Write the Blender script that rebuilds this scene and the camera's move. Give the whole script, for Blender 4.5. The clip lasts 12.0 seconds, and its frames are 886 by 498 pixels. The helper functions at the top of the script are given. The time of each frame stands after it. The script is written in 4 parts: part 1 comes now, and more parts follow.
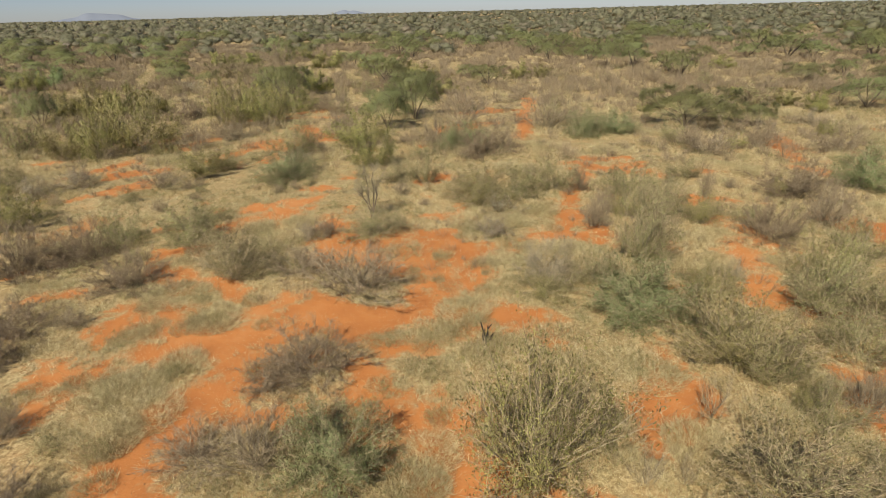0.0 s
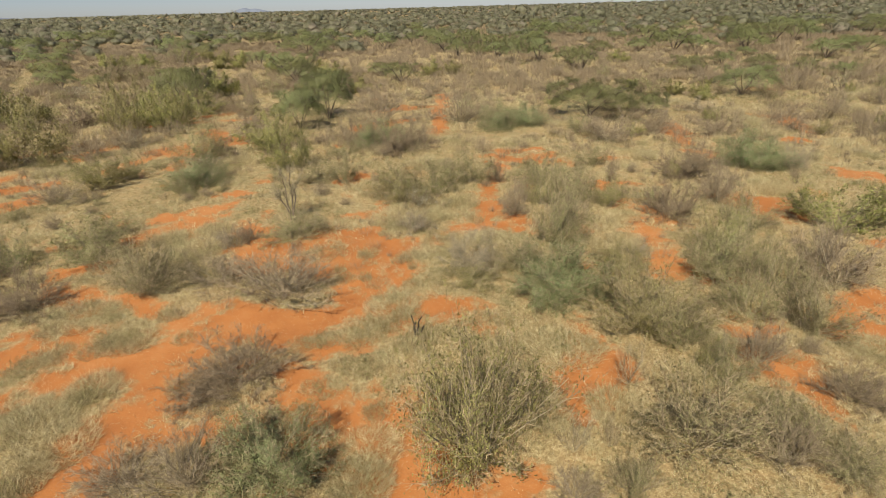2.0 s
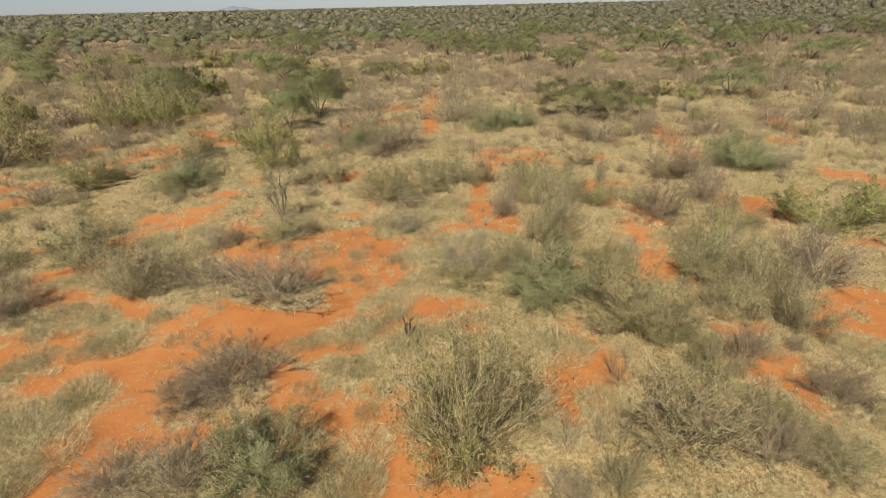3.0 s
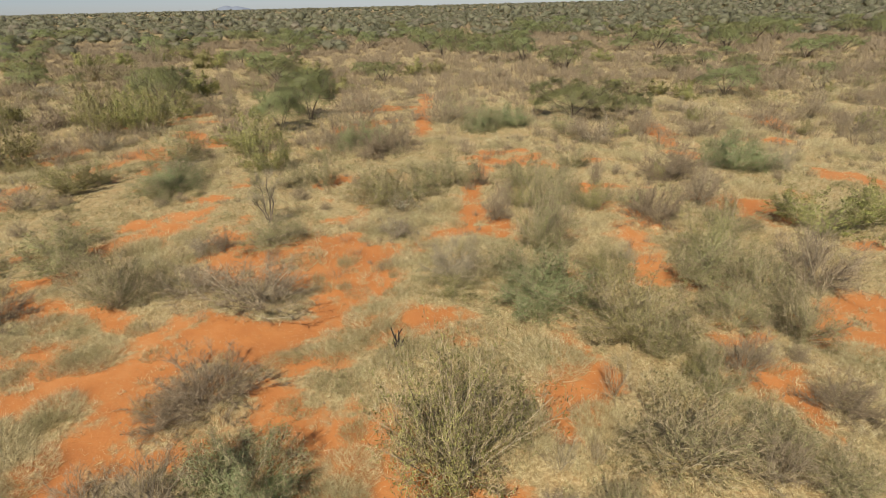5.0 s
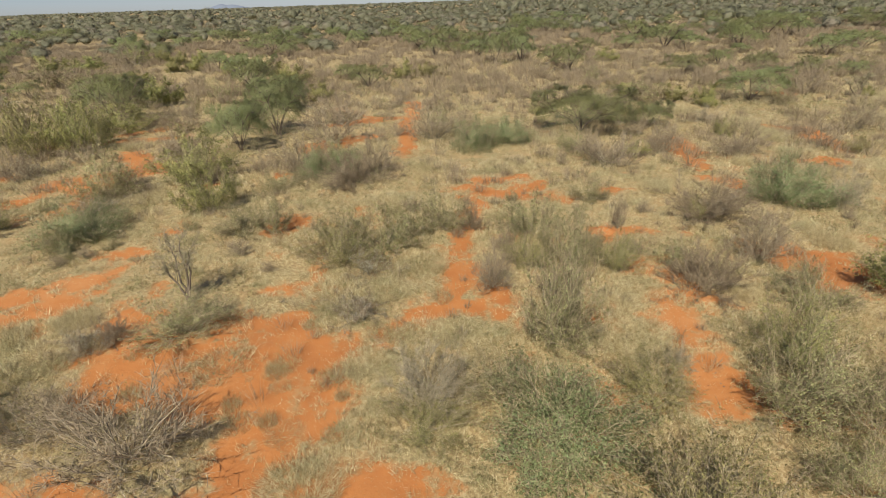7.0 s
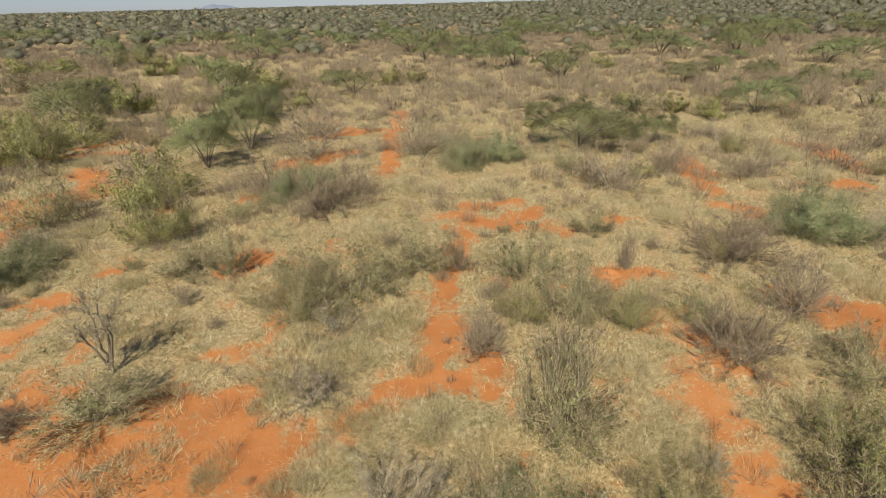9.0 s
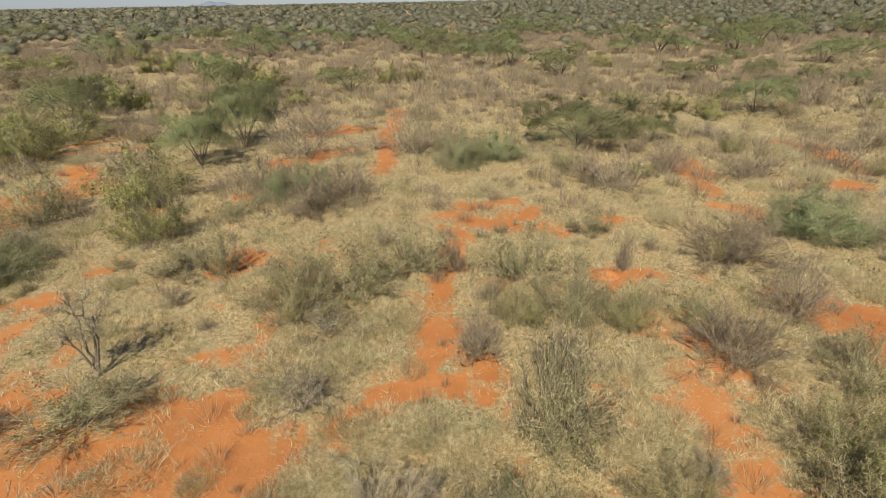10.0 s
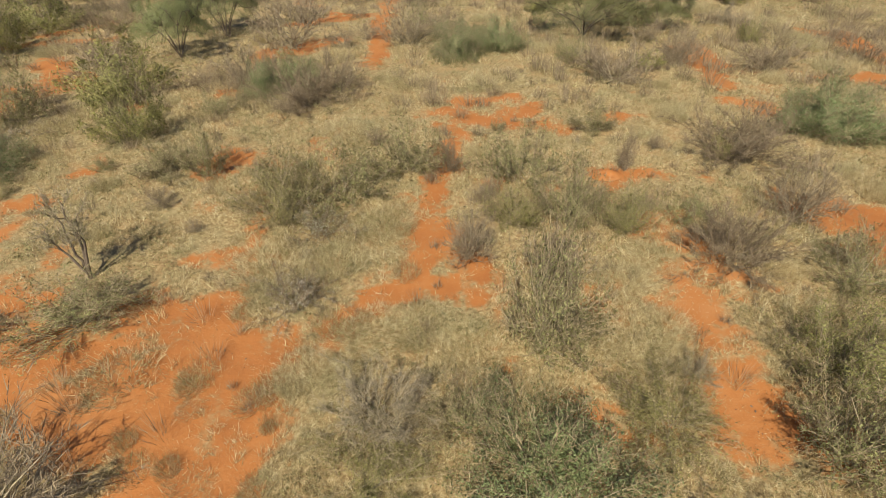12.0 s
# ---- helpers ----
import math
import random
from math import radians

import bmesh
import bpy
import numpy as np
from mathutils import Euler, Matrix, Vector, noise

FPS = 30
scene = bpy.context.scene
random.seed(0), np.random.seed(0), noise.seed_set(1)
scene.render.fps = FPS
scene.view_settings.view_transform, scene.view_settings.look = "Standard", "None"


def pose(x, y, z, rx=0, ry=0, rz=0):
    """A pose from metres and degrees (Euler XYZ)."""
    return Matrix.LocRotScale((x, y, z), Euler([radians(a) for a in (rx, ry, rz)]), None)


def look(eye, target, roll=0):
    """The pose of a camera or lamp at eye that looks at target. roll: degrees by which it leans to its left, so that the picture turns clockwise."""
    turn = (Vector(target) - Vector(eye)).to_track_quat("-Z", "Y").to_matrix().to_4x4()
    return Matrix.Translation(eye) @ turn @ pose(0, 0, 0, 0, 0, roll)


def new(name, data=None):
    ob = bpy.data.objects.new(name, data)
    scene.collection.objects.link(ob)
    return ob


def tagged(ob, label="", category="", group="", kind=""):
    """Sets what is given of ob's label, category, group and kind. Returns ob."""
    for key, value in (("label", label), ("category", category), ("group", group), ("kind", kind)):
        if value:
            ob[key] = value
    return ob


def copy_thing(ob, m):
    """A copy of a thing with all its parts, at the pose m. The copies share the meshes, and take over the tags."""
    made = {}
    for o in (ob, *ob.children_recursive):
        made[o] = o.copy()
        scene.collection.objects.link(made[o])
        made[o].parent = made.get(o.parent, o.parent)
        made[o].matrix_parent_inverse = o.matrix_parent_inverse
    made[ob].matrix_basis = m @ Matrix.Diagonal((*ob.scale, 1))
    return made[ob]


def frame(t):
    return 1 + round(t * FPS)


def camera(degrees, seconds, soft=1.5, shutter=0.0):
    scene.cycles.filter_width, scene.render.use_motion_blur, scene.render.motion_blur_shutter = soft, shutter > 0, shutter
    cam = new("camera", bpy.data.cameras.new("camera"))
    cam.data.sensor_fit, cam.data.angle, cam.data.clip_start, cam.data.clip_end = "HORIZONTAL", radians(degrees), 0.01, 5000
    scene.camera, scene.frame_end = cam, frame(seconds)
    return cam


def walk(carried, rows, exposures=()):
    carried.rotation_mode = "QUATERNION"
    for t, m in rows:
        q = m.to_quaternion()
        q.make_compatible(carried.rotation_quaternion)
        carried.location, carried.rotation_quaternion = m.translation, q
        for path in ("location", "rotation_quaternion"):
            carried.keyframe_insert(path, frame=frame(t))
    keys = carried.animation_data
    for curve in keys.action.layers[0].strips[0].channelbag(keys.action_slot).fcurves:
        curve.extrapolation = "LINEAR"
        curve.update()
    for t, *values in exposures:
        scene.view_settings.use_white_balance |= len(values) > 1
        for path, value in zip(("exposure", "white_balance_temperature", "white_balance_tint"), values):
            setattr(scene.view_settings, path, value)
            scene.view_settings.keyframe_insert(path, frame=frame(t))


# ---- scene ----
cam = camera(81.9, 12.0, soft=0.45)
PATH = [
    (0, (0.924, 2.016, 11.535), (0.654, 3.808, 10.689), -1.5),
    (0.5, (0.928, 1.961, 11.454), (0.7, 3.759, 10.608), -1.6),
    (1, (0.947, 1.949, 11.423), (0.72, 3.748, 10.578), -1.7),
    (1.5, (0.957, 1.821, 11.458), (0.893, 3.629, 10.605), -1.7),
    (2, (0.9, 1.723, 11.521), (0.925, 3.529, 10.661), -1.6),
    (2.5, (0.874, 1.67, 11.574), (0.92, 3.475, 10.713), -1.4),
    (3, (0.876, 1.673, 11.606), (0.938, 3.476, 10.743), -1.3),
    (5, (1.157, 2.46, 11.611), (1.234, 4.262, 10.745), -1.4),
    (5.5, (1.276, 3.247, 11.598), (1.356, 5.046, 10.729), -1.4),
    (6, (1.56, 4.969, 11.583), (1.64, 6.767, 10.71), -1.6),
    (6.5, (1.961, 7.386, 11.553), (2.041, 9.183, 10.678), -1.7),
    (7, (2.554, 10.833, 11.555), (2.635, 12.629, 10.679), -1.9),
    (7.5, (3.083, 13.898, 11.779), (3.167, 15.695, 10.904), -1.8),
    (7.7, (3.195, 14.669, 11.817), (3.284, 16.469, 10.951), -1.9),
    (9.5, (3.356, 15.213, 11.679), (3.474, 17.008, 10.805), -1.2),
    (10, (3.438, 15.469, 11.635), (3.559, 17.263, 10.759), -1.1),
    (10.5, (3.553, 15.681, 11.561), (3.674, 17.476, 10.687), -1.2),
    (11, (3.64, 15.917, 11.536), (3.757, 17.659, 10.562), -1.2),
    (11.5, (3.653, 15.899, 11.429), (3.771, 17.642, 10.454), -1.2),
    (12, (3.743, 15.967, 11.351), (3.841, 17.559, 10.144), -1.4),
]
TONE = [(0, 0.43, 6860, 10), (3, 0.45, 6820, 10), (5, 0.45, 6720, 10), (6.5, 0.44, 6620, 10), (7, 0.43, 6480, 10), (10.5, 0.43, 6480, 10), (12, 0.37, 6820, 10)]
walk(cam, [(t, look(eye, target, roll)) for t, eye, target, roll in PATH], TONE)

# ---- light: high sun behind the camera's left shoulder, clear pale sky ----
SUN_EL, SUN_AZ = 48.4, 18.2            # elevation; compass heading in which the shadows fall
world = bpy.data.worlds.new("sky")
scene.world = world
world.use_nodes = True
sky = world.node_tree.nodes.new("ShaderNodeTexSky")
sky.sky_type, sky.sun_disc = "NISHITA", False
sky.sun_elevation, sky.sun_rotation = radians(SUN_EL), radians(SUN_AZ + 180)
sky.air_density, sky.dust_density, sky.altitude = 1.0, 0.4, 1000
tint = world.node_tree.nodes.new("ShaderNodeMix")
tint.data_type, tint.blend_type = "RGBA", "MULTIPLY"
tint.inputs[0].default_value, tint.inputs[7].default_value = 1.0, (0.84, 0.96, 1.34, 1)
world.node_tree.links.new(sky.outputs[0], tint.inputs[6])
world.node_tree.links.new(tint.outputs[2], world.node_tree.nodes["Background"].inputs[0])
world.node_tree.nodes["Background"].inputs[1].default_value = 0.047
sun = new("sun", bpy.data.lights.new("sun", "SUN"))
sun.data.energy, sun.data.angle, sun.data.color = 5.15, radians(0.53), (1.0, 0.935, 0.80)
sun.matrix_world = look((-math.sin(radians(SUN_AZ)) * 60, -math.cos(radians(SUN_AZ)) * 60, 60 * math.tan(radians(SUN_EL))), (0, 0, 0))

rng = np.random.default_rng(7)


# ---- smooth lattice noise for the plan ----
def lattice(x, y, scale, seed):
    x, y = np.asarray(x, float) / scale, np.asarray(y, float) / scale
    i, j = np.floor(x).astype(np.int64), np.floor(y).astype(np.int64)
    u, v = x - i, y - j
    u, v = u * u * (3 - 2 * u), v * v * (3 - 2 * v)

    def h(a, b):
        n = (a * 374761393 + b * 668265263 + seed * 1442695041) & 0x7FFFFFFF
        n = ((n ^ (n >> 13)) * 1274126177) & 0x7FFFFFFF
        return ((n ^ (n >> 16)) & 0xFFFF) / 65535.0
    return (h(i, j) * (1 - u) + h(i + 1, j) * u) * (1 - v) + (h(i, j + 1) * (1 - u) + h(i + 1, j + 1) * u) * v


# ---- materials ----
class Nodes:
    """A small wrapper to wire shader nodes."""

    def __init__(self, name):
        self.mat = bpy.data.materials.new(name)
        self.mat.use_nodes = True
        self.t = self.mat.node_tree
        self.t.nodes.clear()
        self.out = self.t.nodes.new("ShaderNodeOutputMaterial")

    def add(self, kind, **ins):
        n = self.t.nodes.new(kind)
        for k, v in ins.items():
            self.put(n.inputs[k.replace("_", " ")], v)
        return n

    def put(self, socket, v):
        if isinstance(v, bpy.types.NodeSocket):
            self.t.links.new(v, socket)
        else:
            socket.default_value = v

    def noise(self, scale, detail=3.0, vec=None, rough=0.55):
        n = self.add("ShaderNodeTexNoise", Scale=scale, Detail=detail, Roughness=rough)
        if vec is not None:
            self.put(n.inputs["Vector"], vec)
        return n.outputs["Fac"]

    def ramp(self, fac, *stops):
        n = self.add("ShaderNodeValToRGB", Fac=fac)
        e = n.color_ramp.elements
        while len(e) < len(stops):
            e.new(0.5)
        for el, (p, c) in zip(e, stops):
            el.position, el.color = p, (*c, 1) if len(c) == 3 else c
        return n.outputs["Color"]

    def mix(self, fac, a, b, mode="MIX"):
        n = self.t.nodes.new("ShaderNodeMix")
        n.data_type, n.blend_type = "RGBA", mode
        self.put(n.inputs[0], fac)
        for s, v in ((n.inputs[6], a), (n.inputs[7], b)):
            self.put(s, v if isinstance(v, bpy.types.NodeSocket) else (*v, 1))
        return n.outputs[2]

    def math(self, op, a, b=0.0):
        n = self.t.nodes.new("ShaderNodeMath")
        n.operation = op
        self.put(n.inputs[0], a)
        self.put(n.inputs[1], b)
        return n.outputs[0]

    def finish(self, shader):
        self.t.links.new(shader, self.out.inputs["Surface"])
        return self.mat


def leaf_material(name, dark, mid, pale, see=0.35, clump=6.5, other=None, deep=0.5):
    """Small leaves: variation by leaf, by spray and by plant, a little light coming through."""
    m = Nodes(name)
    pos = m.t.nodes.new("ShaderNodeTexCoord").outputs["Object"]
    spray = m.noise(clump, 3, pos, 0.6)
    island = m.t.nodes.new("ShaderNodeNewGeometry").outputs["Random Per Island"]
    plant_rand = m.t.nodes.new("ShaderNodeObjectInfo").outputs["Random"]
    col = m.ramp(island, (0.0, dark), (0.5, mid), (1.0, pale))
    col = m.mix(m.math("MULTIPLY", plant_rand, 0.45), col, mid)
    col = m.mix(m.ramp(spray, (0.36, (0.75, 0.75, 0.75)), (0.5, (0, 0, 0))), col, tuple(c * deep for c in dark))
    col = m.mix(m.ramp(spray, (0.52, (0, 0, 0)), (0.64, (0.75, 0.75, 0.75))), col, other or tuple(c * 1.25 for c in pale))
    hue = m.add("ShaderNodeHueSaturation", Color=col)
    m.put(hue.inputs["Hue"], m.math("ADD", m.math("MULTIPLY", plant_rand, 0.035), 0.4825))
    m.put(hue.inputs["Value"], m.math("ADD", m.math("MULTIPLY", plant_rand, 0.26), 0.87))
    b = m.add("ShaderNodeBsdfPrincipled", Roughness=0.62)
    m.put(b.inputs["Base Color"], hue.outputs[0])
    tr = m.add("ShaderNodeBsdfTranslucent")
    m.put(tr.inputs["Color"], hue.outputs[0])
    mx = m.add("ShaderNodeMixShader", Fac=see)
    m.put(mx.inputs[1], b.outputs[0])
    m.put(mx.inputs[2], tr.outputs[0])
    return m.finish(mx.outputs[0])


def bark_material(name, dark, pale, scale=9.0):
    """Weathered bark: streaky at two scales, lighter and darker stems."""
    m = Nodes(name)
    pos = m.t.nodes.new("ShaderNodeTexCoord").outputs["Object"]
    n1, n2 = m.noise(scale, 4, pos), m.noise(scale * 7, 3, pos)
    island = m.t.nodes.new("ShaderNodeNewGeometry").outputs["Random Per Island"]
    f = m.math("ADD", m.math("MULTIPLY", n1, 0.5), m.math("MULTIPLY", island, 0.6))
    col = m.ramp(f, (0.25, dark), (0.8, pale))
    b = m.add("ShaderNodeBsdfPrincipled", Roughness=0.85)
    m.put(b.inputs["Base Color"], col)
    bump = m.add("ShaderNodeBump", Strength=0.5, Distance=0.01, Height=n2)
    m.put(b.inputs["Normal"], bump.outputs[0])
    return m.finish(b.outputs[0])


def ground_material():
    m = Nodes("red_sand_and_litter")
    pos = m.t.nodes.new("ShaderNodeTexCoord").outputs["Object"]
    att = m.t.nodes.new("ShaderNodeAttribute")
    att.attribute_name = "bare"
    big, mid, fine = m.noise(0.11, 3, pos), m.noise(0.9, 4, pos), m.noise(14.0, 5, pos)
    speck = m.noise(42.0, 3, pos)
    sand = m.ramp(m.math("ADD", m.math("MULTIPLY", big, 0.6), m.math("MULTIPLY", mid, 0.5)),
                  (0.34, (0.28, 0.103, 0.031)), (0.56, (0.372, 0.147, 0.044)), (0.84, (0.44, 0.22, 0.088)))
    sand = m.mix(m.ramp(fine, (0.35, (0, 0, 0)), (0.75, (0.28, 0.28, 0.28))), sand, (0.29, 0.10, 0.032))
    sand = m.mix(m.ramp(speck, (0.58, (0, 0, 0)), (0.70, (0.55, 0.55, 0.55))), sand, (0.42, 0.27, 0.13))
    litter = m.ramp(m.math("ADD", m.math("MULTIPLY", m.noise(6.2, 5, pos, 0.7), 0.6), m.math("MULTIPLY", m.noise(26.0, 4, pos, 0.62), 0.4)),
                    (0.36, (0.085, 0.055, 0.024)), (0.49, (0.255, 0.188, 0.088)), (0.66, (0.51, 0.42, 0.238)))
    litter = m.mix(m.ramp(big, (0.42, (0, 0, 0)), (0.66, (0.12, 0.12, 0.12))), litter, (0.42, 0.30, 0.15))
    shift = m.t.nodes.new("ShaderNodeVectorMath")
    shift.inputs[1].default_value = (31.0, 17.0, 5.0)
    m.put(shift.inputs[0], pos)
    shifted = shift.outputs[0]
    litter = m.mix(m.ramp(m.noise(0.55, 4, pos, 0.6), (0.47, (0, 0, 0)), (0.64, (0.4, 0.4, 0.4))), litter, (0.24, 0.22, 0.115))
    litter = m.mix(m.ramp(m.noise(0.8, 5, shifted, 0.65), (0.5, (0, 0, 0)), (0.68, (0.3, 0.3, 0.3))), litter, (0.43, 0.235, 0.105))
    edge = m.math("ADD", att.outputs["Fac"], m.math("MULTIPLY", m.math("SUBTRACT", m.noise(1.9, 8, pos, 0.68), 0.5), 1.9))
    col = m.mix(m.ramp(edge, (0.32, (0, 0, 0)), (0.72, (1, 1, 1))), litter, sand)
    b = m.add("ShaderNodeBsdfPrincipled", Roughness=0.93)
    m.put(b.inputs["Base Color"], col)
    b.inputs["Specular IOR Level"].default_value = 0.2
    h = m.math("ADD", m.math("MULTIPLY", m.noise(3.0, 5, pos), 1.0), m.math("MULTIPLY", fine, 0.35))
    bump = m.add("ShaderNodeBump", Strength=0.5, Distance=0.06, Height=h)
    m.put(b.inputs["Normal"], bump.outputs[0])
    return m.finish(b.outputs[0])


def grass_material():
    """Dry straw: every blade its own shade, tufts paler or browner, patches greener across the plain."""
    m = Nodes("dry_grass")
    geo = m.t.nodes.new("ShaderNodeNewGeometry")
    pos, island = geo.outputs["Position"], geo.outputs["Random Per Island"]
    col = m.ramp(island, (0.0, (0.20, 0.145, 0.062)), (0.3, (0.45, 0.36, 0.175)), (0.65, (0.63, 0.535, 0.30)), (1.0, (0.82, 0.74, 0.49)))
    green = m.ramp(m.noise(0.32, 3, pos), (0.46, (0, 0, 0)), (0.66, (0.55, 0.55, 0.55)))
    col = m.mix(green, col, (0.36, 0.345, 0.18))
    warm = m.ramp(m.noise(0.17, 2, pos), (0.5, (0, 0, 0)), (0.68, (0.22, 0.22, 0.22)))
    col = m.mix(warm, col, (0.58, 0.40, 0.18))
    tuft = m.noise(5.5, 4, pos, 0.65)
    col = m.mix(m.ramp(tuft, (0.36, (0.7, 0.7, 0.7)), (0.52, (0, 0, 0))), col, (0.215, 0.16, 0.072))
    col = m.mix(m.ramp(tuft, (0.52, (0, 0, 0)), (0.66, (0.45, 0.45, 0.45))), col, (0.80, 0.715, 0.46))
    b = m.add("ShaderNodeBsdfPrincipled", Roughness=0.7)
    m.put(b.inputs["Base Color"], col)
    tr = m.add("ShaderNodeBsdfTranslucent")
    m.put(tr.inputs["Color"], col)
    mx = m.add("ShaderNodeMixShader", Fac=0.25)
    m.put(mx.inputs[1], b.outputs[0])
    m.put(mx.inputs[2], tr.outputs[0])
    return m.finish(mx.outputs[0])


GROUND, GRASS = ground_material(), grass_material()
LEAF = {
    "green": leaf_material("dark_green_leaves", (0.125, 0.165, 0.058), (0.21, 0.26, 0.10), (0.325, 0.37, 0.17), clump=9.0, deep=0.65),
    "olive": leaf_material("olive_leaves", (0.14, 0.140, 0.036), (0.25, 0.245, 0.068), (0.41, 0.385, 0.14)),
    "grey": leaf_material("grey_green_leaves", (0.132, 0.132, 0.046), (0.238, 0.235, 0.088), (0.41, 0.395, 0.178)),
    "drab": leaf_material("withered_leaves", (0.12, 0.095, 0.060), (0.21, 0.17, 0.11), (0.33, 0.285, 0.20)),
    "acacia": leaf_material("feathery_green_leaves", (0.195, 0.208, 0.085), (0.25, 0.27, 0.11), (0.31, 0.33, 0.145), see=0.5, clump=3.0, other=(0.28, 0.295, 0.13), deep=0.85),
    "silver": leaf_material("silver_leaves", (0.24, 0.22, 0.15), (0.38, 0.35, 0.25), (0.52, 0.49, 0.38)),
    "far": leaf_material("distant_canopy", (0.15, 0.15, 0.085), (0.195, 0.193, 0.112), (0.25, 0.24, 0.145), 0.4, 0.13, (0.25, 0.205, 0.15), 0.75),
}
BARK = {
    "grey": bark_material("grey_twigs", (0.122, 0.090, 0.048), (0.46, 0.37, 0.22)),
    "brown": bark_material("brown_twigs", (0.14, 0.095, 0.055), (0.38, 0.29, 0.18)),
    "ash": bark_material("ash_grey_twigs", (0.10, 0.073, 0.043), (0.32, 0.242, 0.148)),
    "mauve": bark_material("mauve_brown_twigs", (0.115, 0.085, 0.050), (0.34, 0.268, 0.168)),
    "dark": bark_material("dark_bark", (0.045, 0.033, 0.022), (0.19, 0.145, 0.10)),
    "pale": bark_material("pale_grey_twigs", (0.16, 0.13, 0.082), (0.45, 0.38, 0.25)),
    "char": bark_material("charred_wood", (0.006, 0.005, 0.004), (0.05, 0.035, 0.025)),
}


# ---- mesh helpers ----
def tri_mesh(name, v, f, mat):
    """A mesh of triangles from arrays."""
    me = bpy.data.meshes.new(name)
    me.vertices.add(len(v))
    me.vertices.foreach_set("co", np.ascontiguousarray(v, np.float32).ravel())
    me.loops.add(len(f) * 3)
    me.loops.foreach_set("vertex_index", np.ascontiguousarray(f, np.int32).ravel())
    me.polygons.add(len(f))
    me.polygons.foreach_set("loop_start", np.arange(0, len(f) * 3, 3, dtype=np.int32))
    me.update(calc_edges=True)
    me.materials.append(mat)
    return me


MASSES = ("twig_mass", "stem_clump", "foliage", "blade_tuft", "branch_work", "crown")


def part(name, me, parent, label=""):
    ob = new(name, me)
    ob.parent = parent
    return tagged(ob, label=label, kind="stuff" if name in MASSES else "")


def unit(a):
    return a / np.maximum(np.linalg.norm(a, axis=-1, keepdims=True), 1e-9)


def tubes(paths, r0, r1, sides=3):
    """Tapered tubes along polylines (n, k, 3)."""
    n, k, _ = paths.shape
    r0 = np.broadcast_to(np.asarray(r0, float), (n,))
    d = unit(paths[:, -1] - paths[:, 0])
    a = unit(np.cross(d, np.where(np.abs(d[:, 2:3]) < 0.9, [[0, 0, 1.0]], [[1.0, 0, 0]])))
    b = np.cross(d, a)
    ang = np.arange(sides) * 2 * np.pi / sides
    ring = a[:, None] * np.cos(ang)[None, :, None] + b[:, None] * np.sin(ang)[None, :, None]
    s = np.linspace(0, 1, k)
    rad = r0[:, None] * (1 - s) + r0[:, None] * r1 * s
    v = paths[:, :, None] + ring[:, None] * rad[:, :, None, None]
    idx = np.arange(n * k * sides).reshape(n, k, sides)
    nx = np.roll(idx, -1, axis=2)
    q = [np.stack([idx[:, :-1], nx[:, :-1], nx[:, 1:]], -1), np.stack([idx[:, :-1], nx[:, 1:], idx[:, 1:]], -1)]
    return v.reshape(-1, 3), np.concatenate([x.reshape(-1, 3) for x in q])


def needles(p0, p1, r):
    """Thin three-sided spikes."""
    n = len(p0)
    d = unit(p1 - p0)
    a = unit(np.cross(d, [0.31, 0.2, 0.93]))
    b = np.cross(d, a)
    r = np.broadcast_to(np.asarray(r, float), (n,))[:, None]
    v = np.stack([p0 + a * r, p0 + (-0.5 * a + 0.866 * b) * r, p0 + (-0.5 * a - 0.866 * b) * r, p1], 1)
    i = np.arange(n)[:, None] * 4
    f = np.stack([i + [0, 1, 3], i + [1, 2, 3], i + [2, 0, 3]], 1)
    return v.reshape(-1, 3), f.reshape(-1, 3)


def slivers(r, p0, p1, width):
    """Flat tapering twigs or blades, one face each."""
    side = unit(np.cross(p1 - p0, r.normal(size=p0.shape))) * width
    v = np.stack([p0 - side, p0 + side, p1], 1)
    return v.reshape(-1, 3), np.arange(len(p0) * 3).reshape(-1, 3)


def leaves(r, pts, size, flat=0.0):
    """Small pointed leaves of random turn."""
    n = len(pts)
    d = unit(r.normal(size=(n, 3)) * [1, 1, 1 - flat * 0.6])
    s = unit(np.cross(d, r.normal(size=(n, 3))))
    sz = size * r.uniform(0.6, 1.35, (n, 1))
    v = np.stack([pts - d * sz * 0.5, pts + s * sz * 0.4, pts + d * sz * 0.6], 1)
    return v.reshape(-1, 3), np.arange(n * 3).reshape(-1, 3)


def leaf_mesh(name, r, pts, size, out, mat, flat=0.0, round_=1.3):
    """Leaves whose upper faces turn outwards and that shade softly as one crown."""
    v, f = leaves(r, pts, size, flat)
    a = v.reshape(-1, 3, 3)
    ng = unit(np.cross(a[:, 1] - a[:, 0], a[:, 2] - a[:, 0]))
    flip = np.sum(ng * out, 1) < 0
    f[flip] = f[flip][:, ::-1]
    ng[flip] *= -1
    me = tri_mesh(name, v, f, mat)
    nn = unit(ng * 0.8 + unit(out) * round_)
    me.normals_split_custom_set_from_vertices(np.repeat(nn, 3, 0).astype(np.float32))
    return me


def joined(*soups):
    vs, fs, o = [], [], 0
    for v, f in soups:
        vs.append(v)
        fs.append(f + o)
        o += len(v)
    return np.concatenate(vs), np.concatenate(fs)


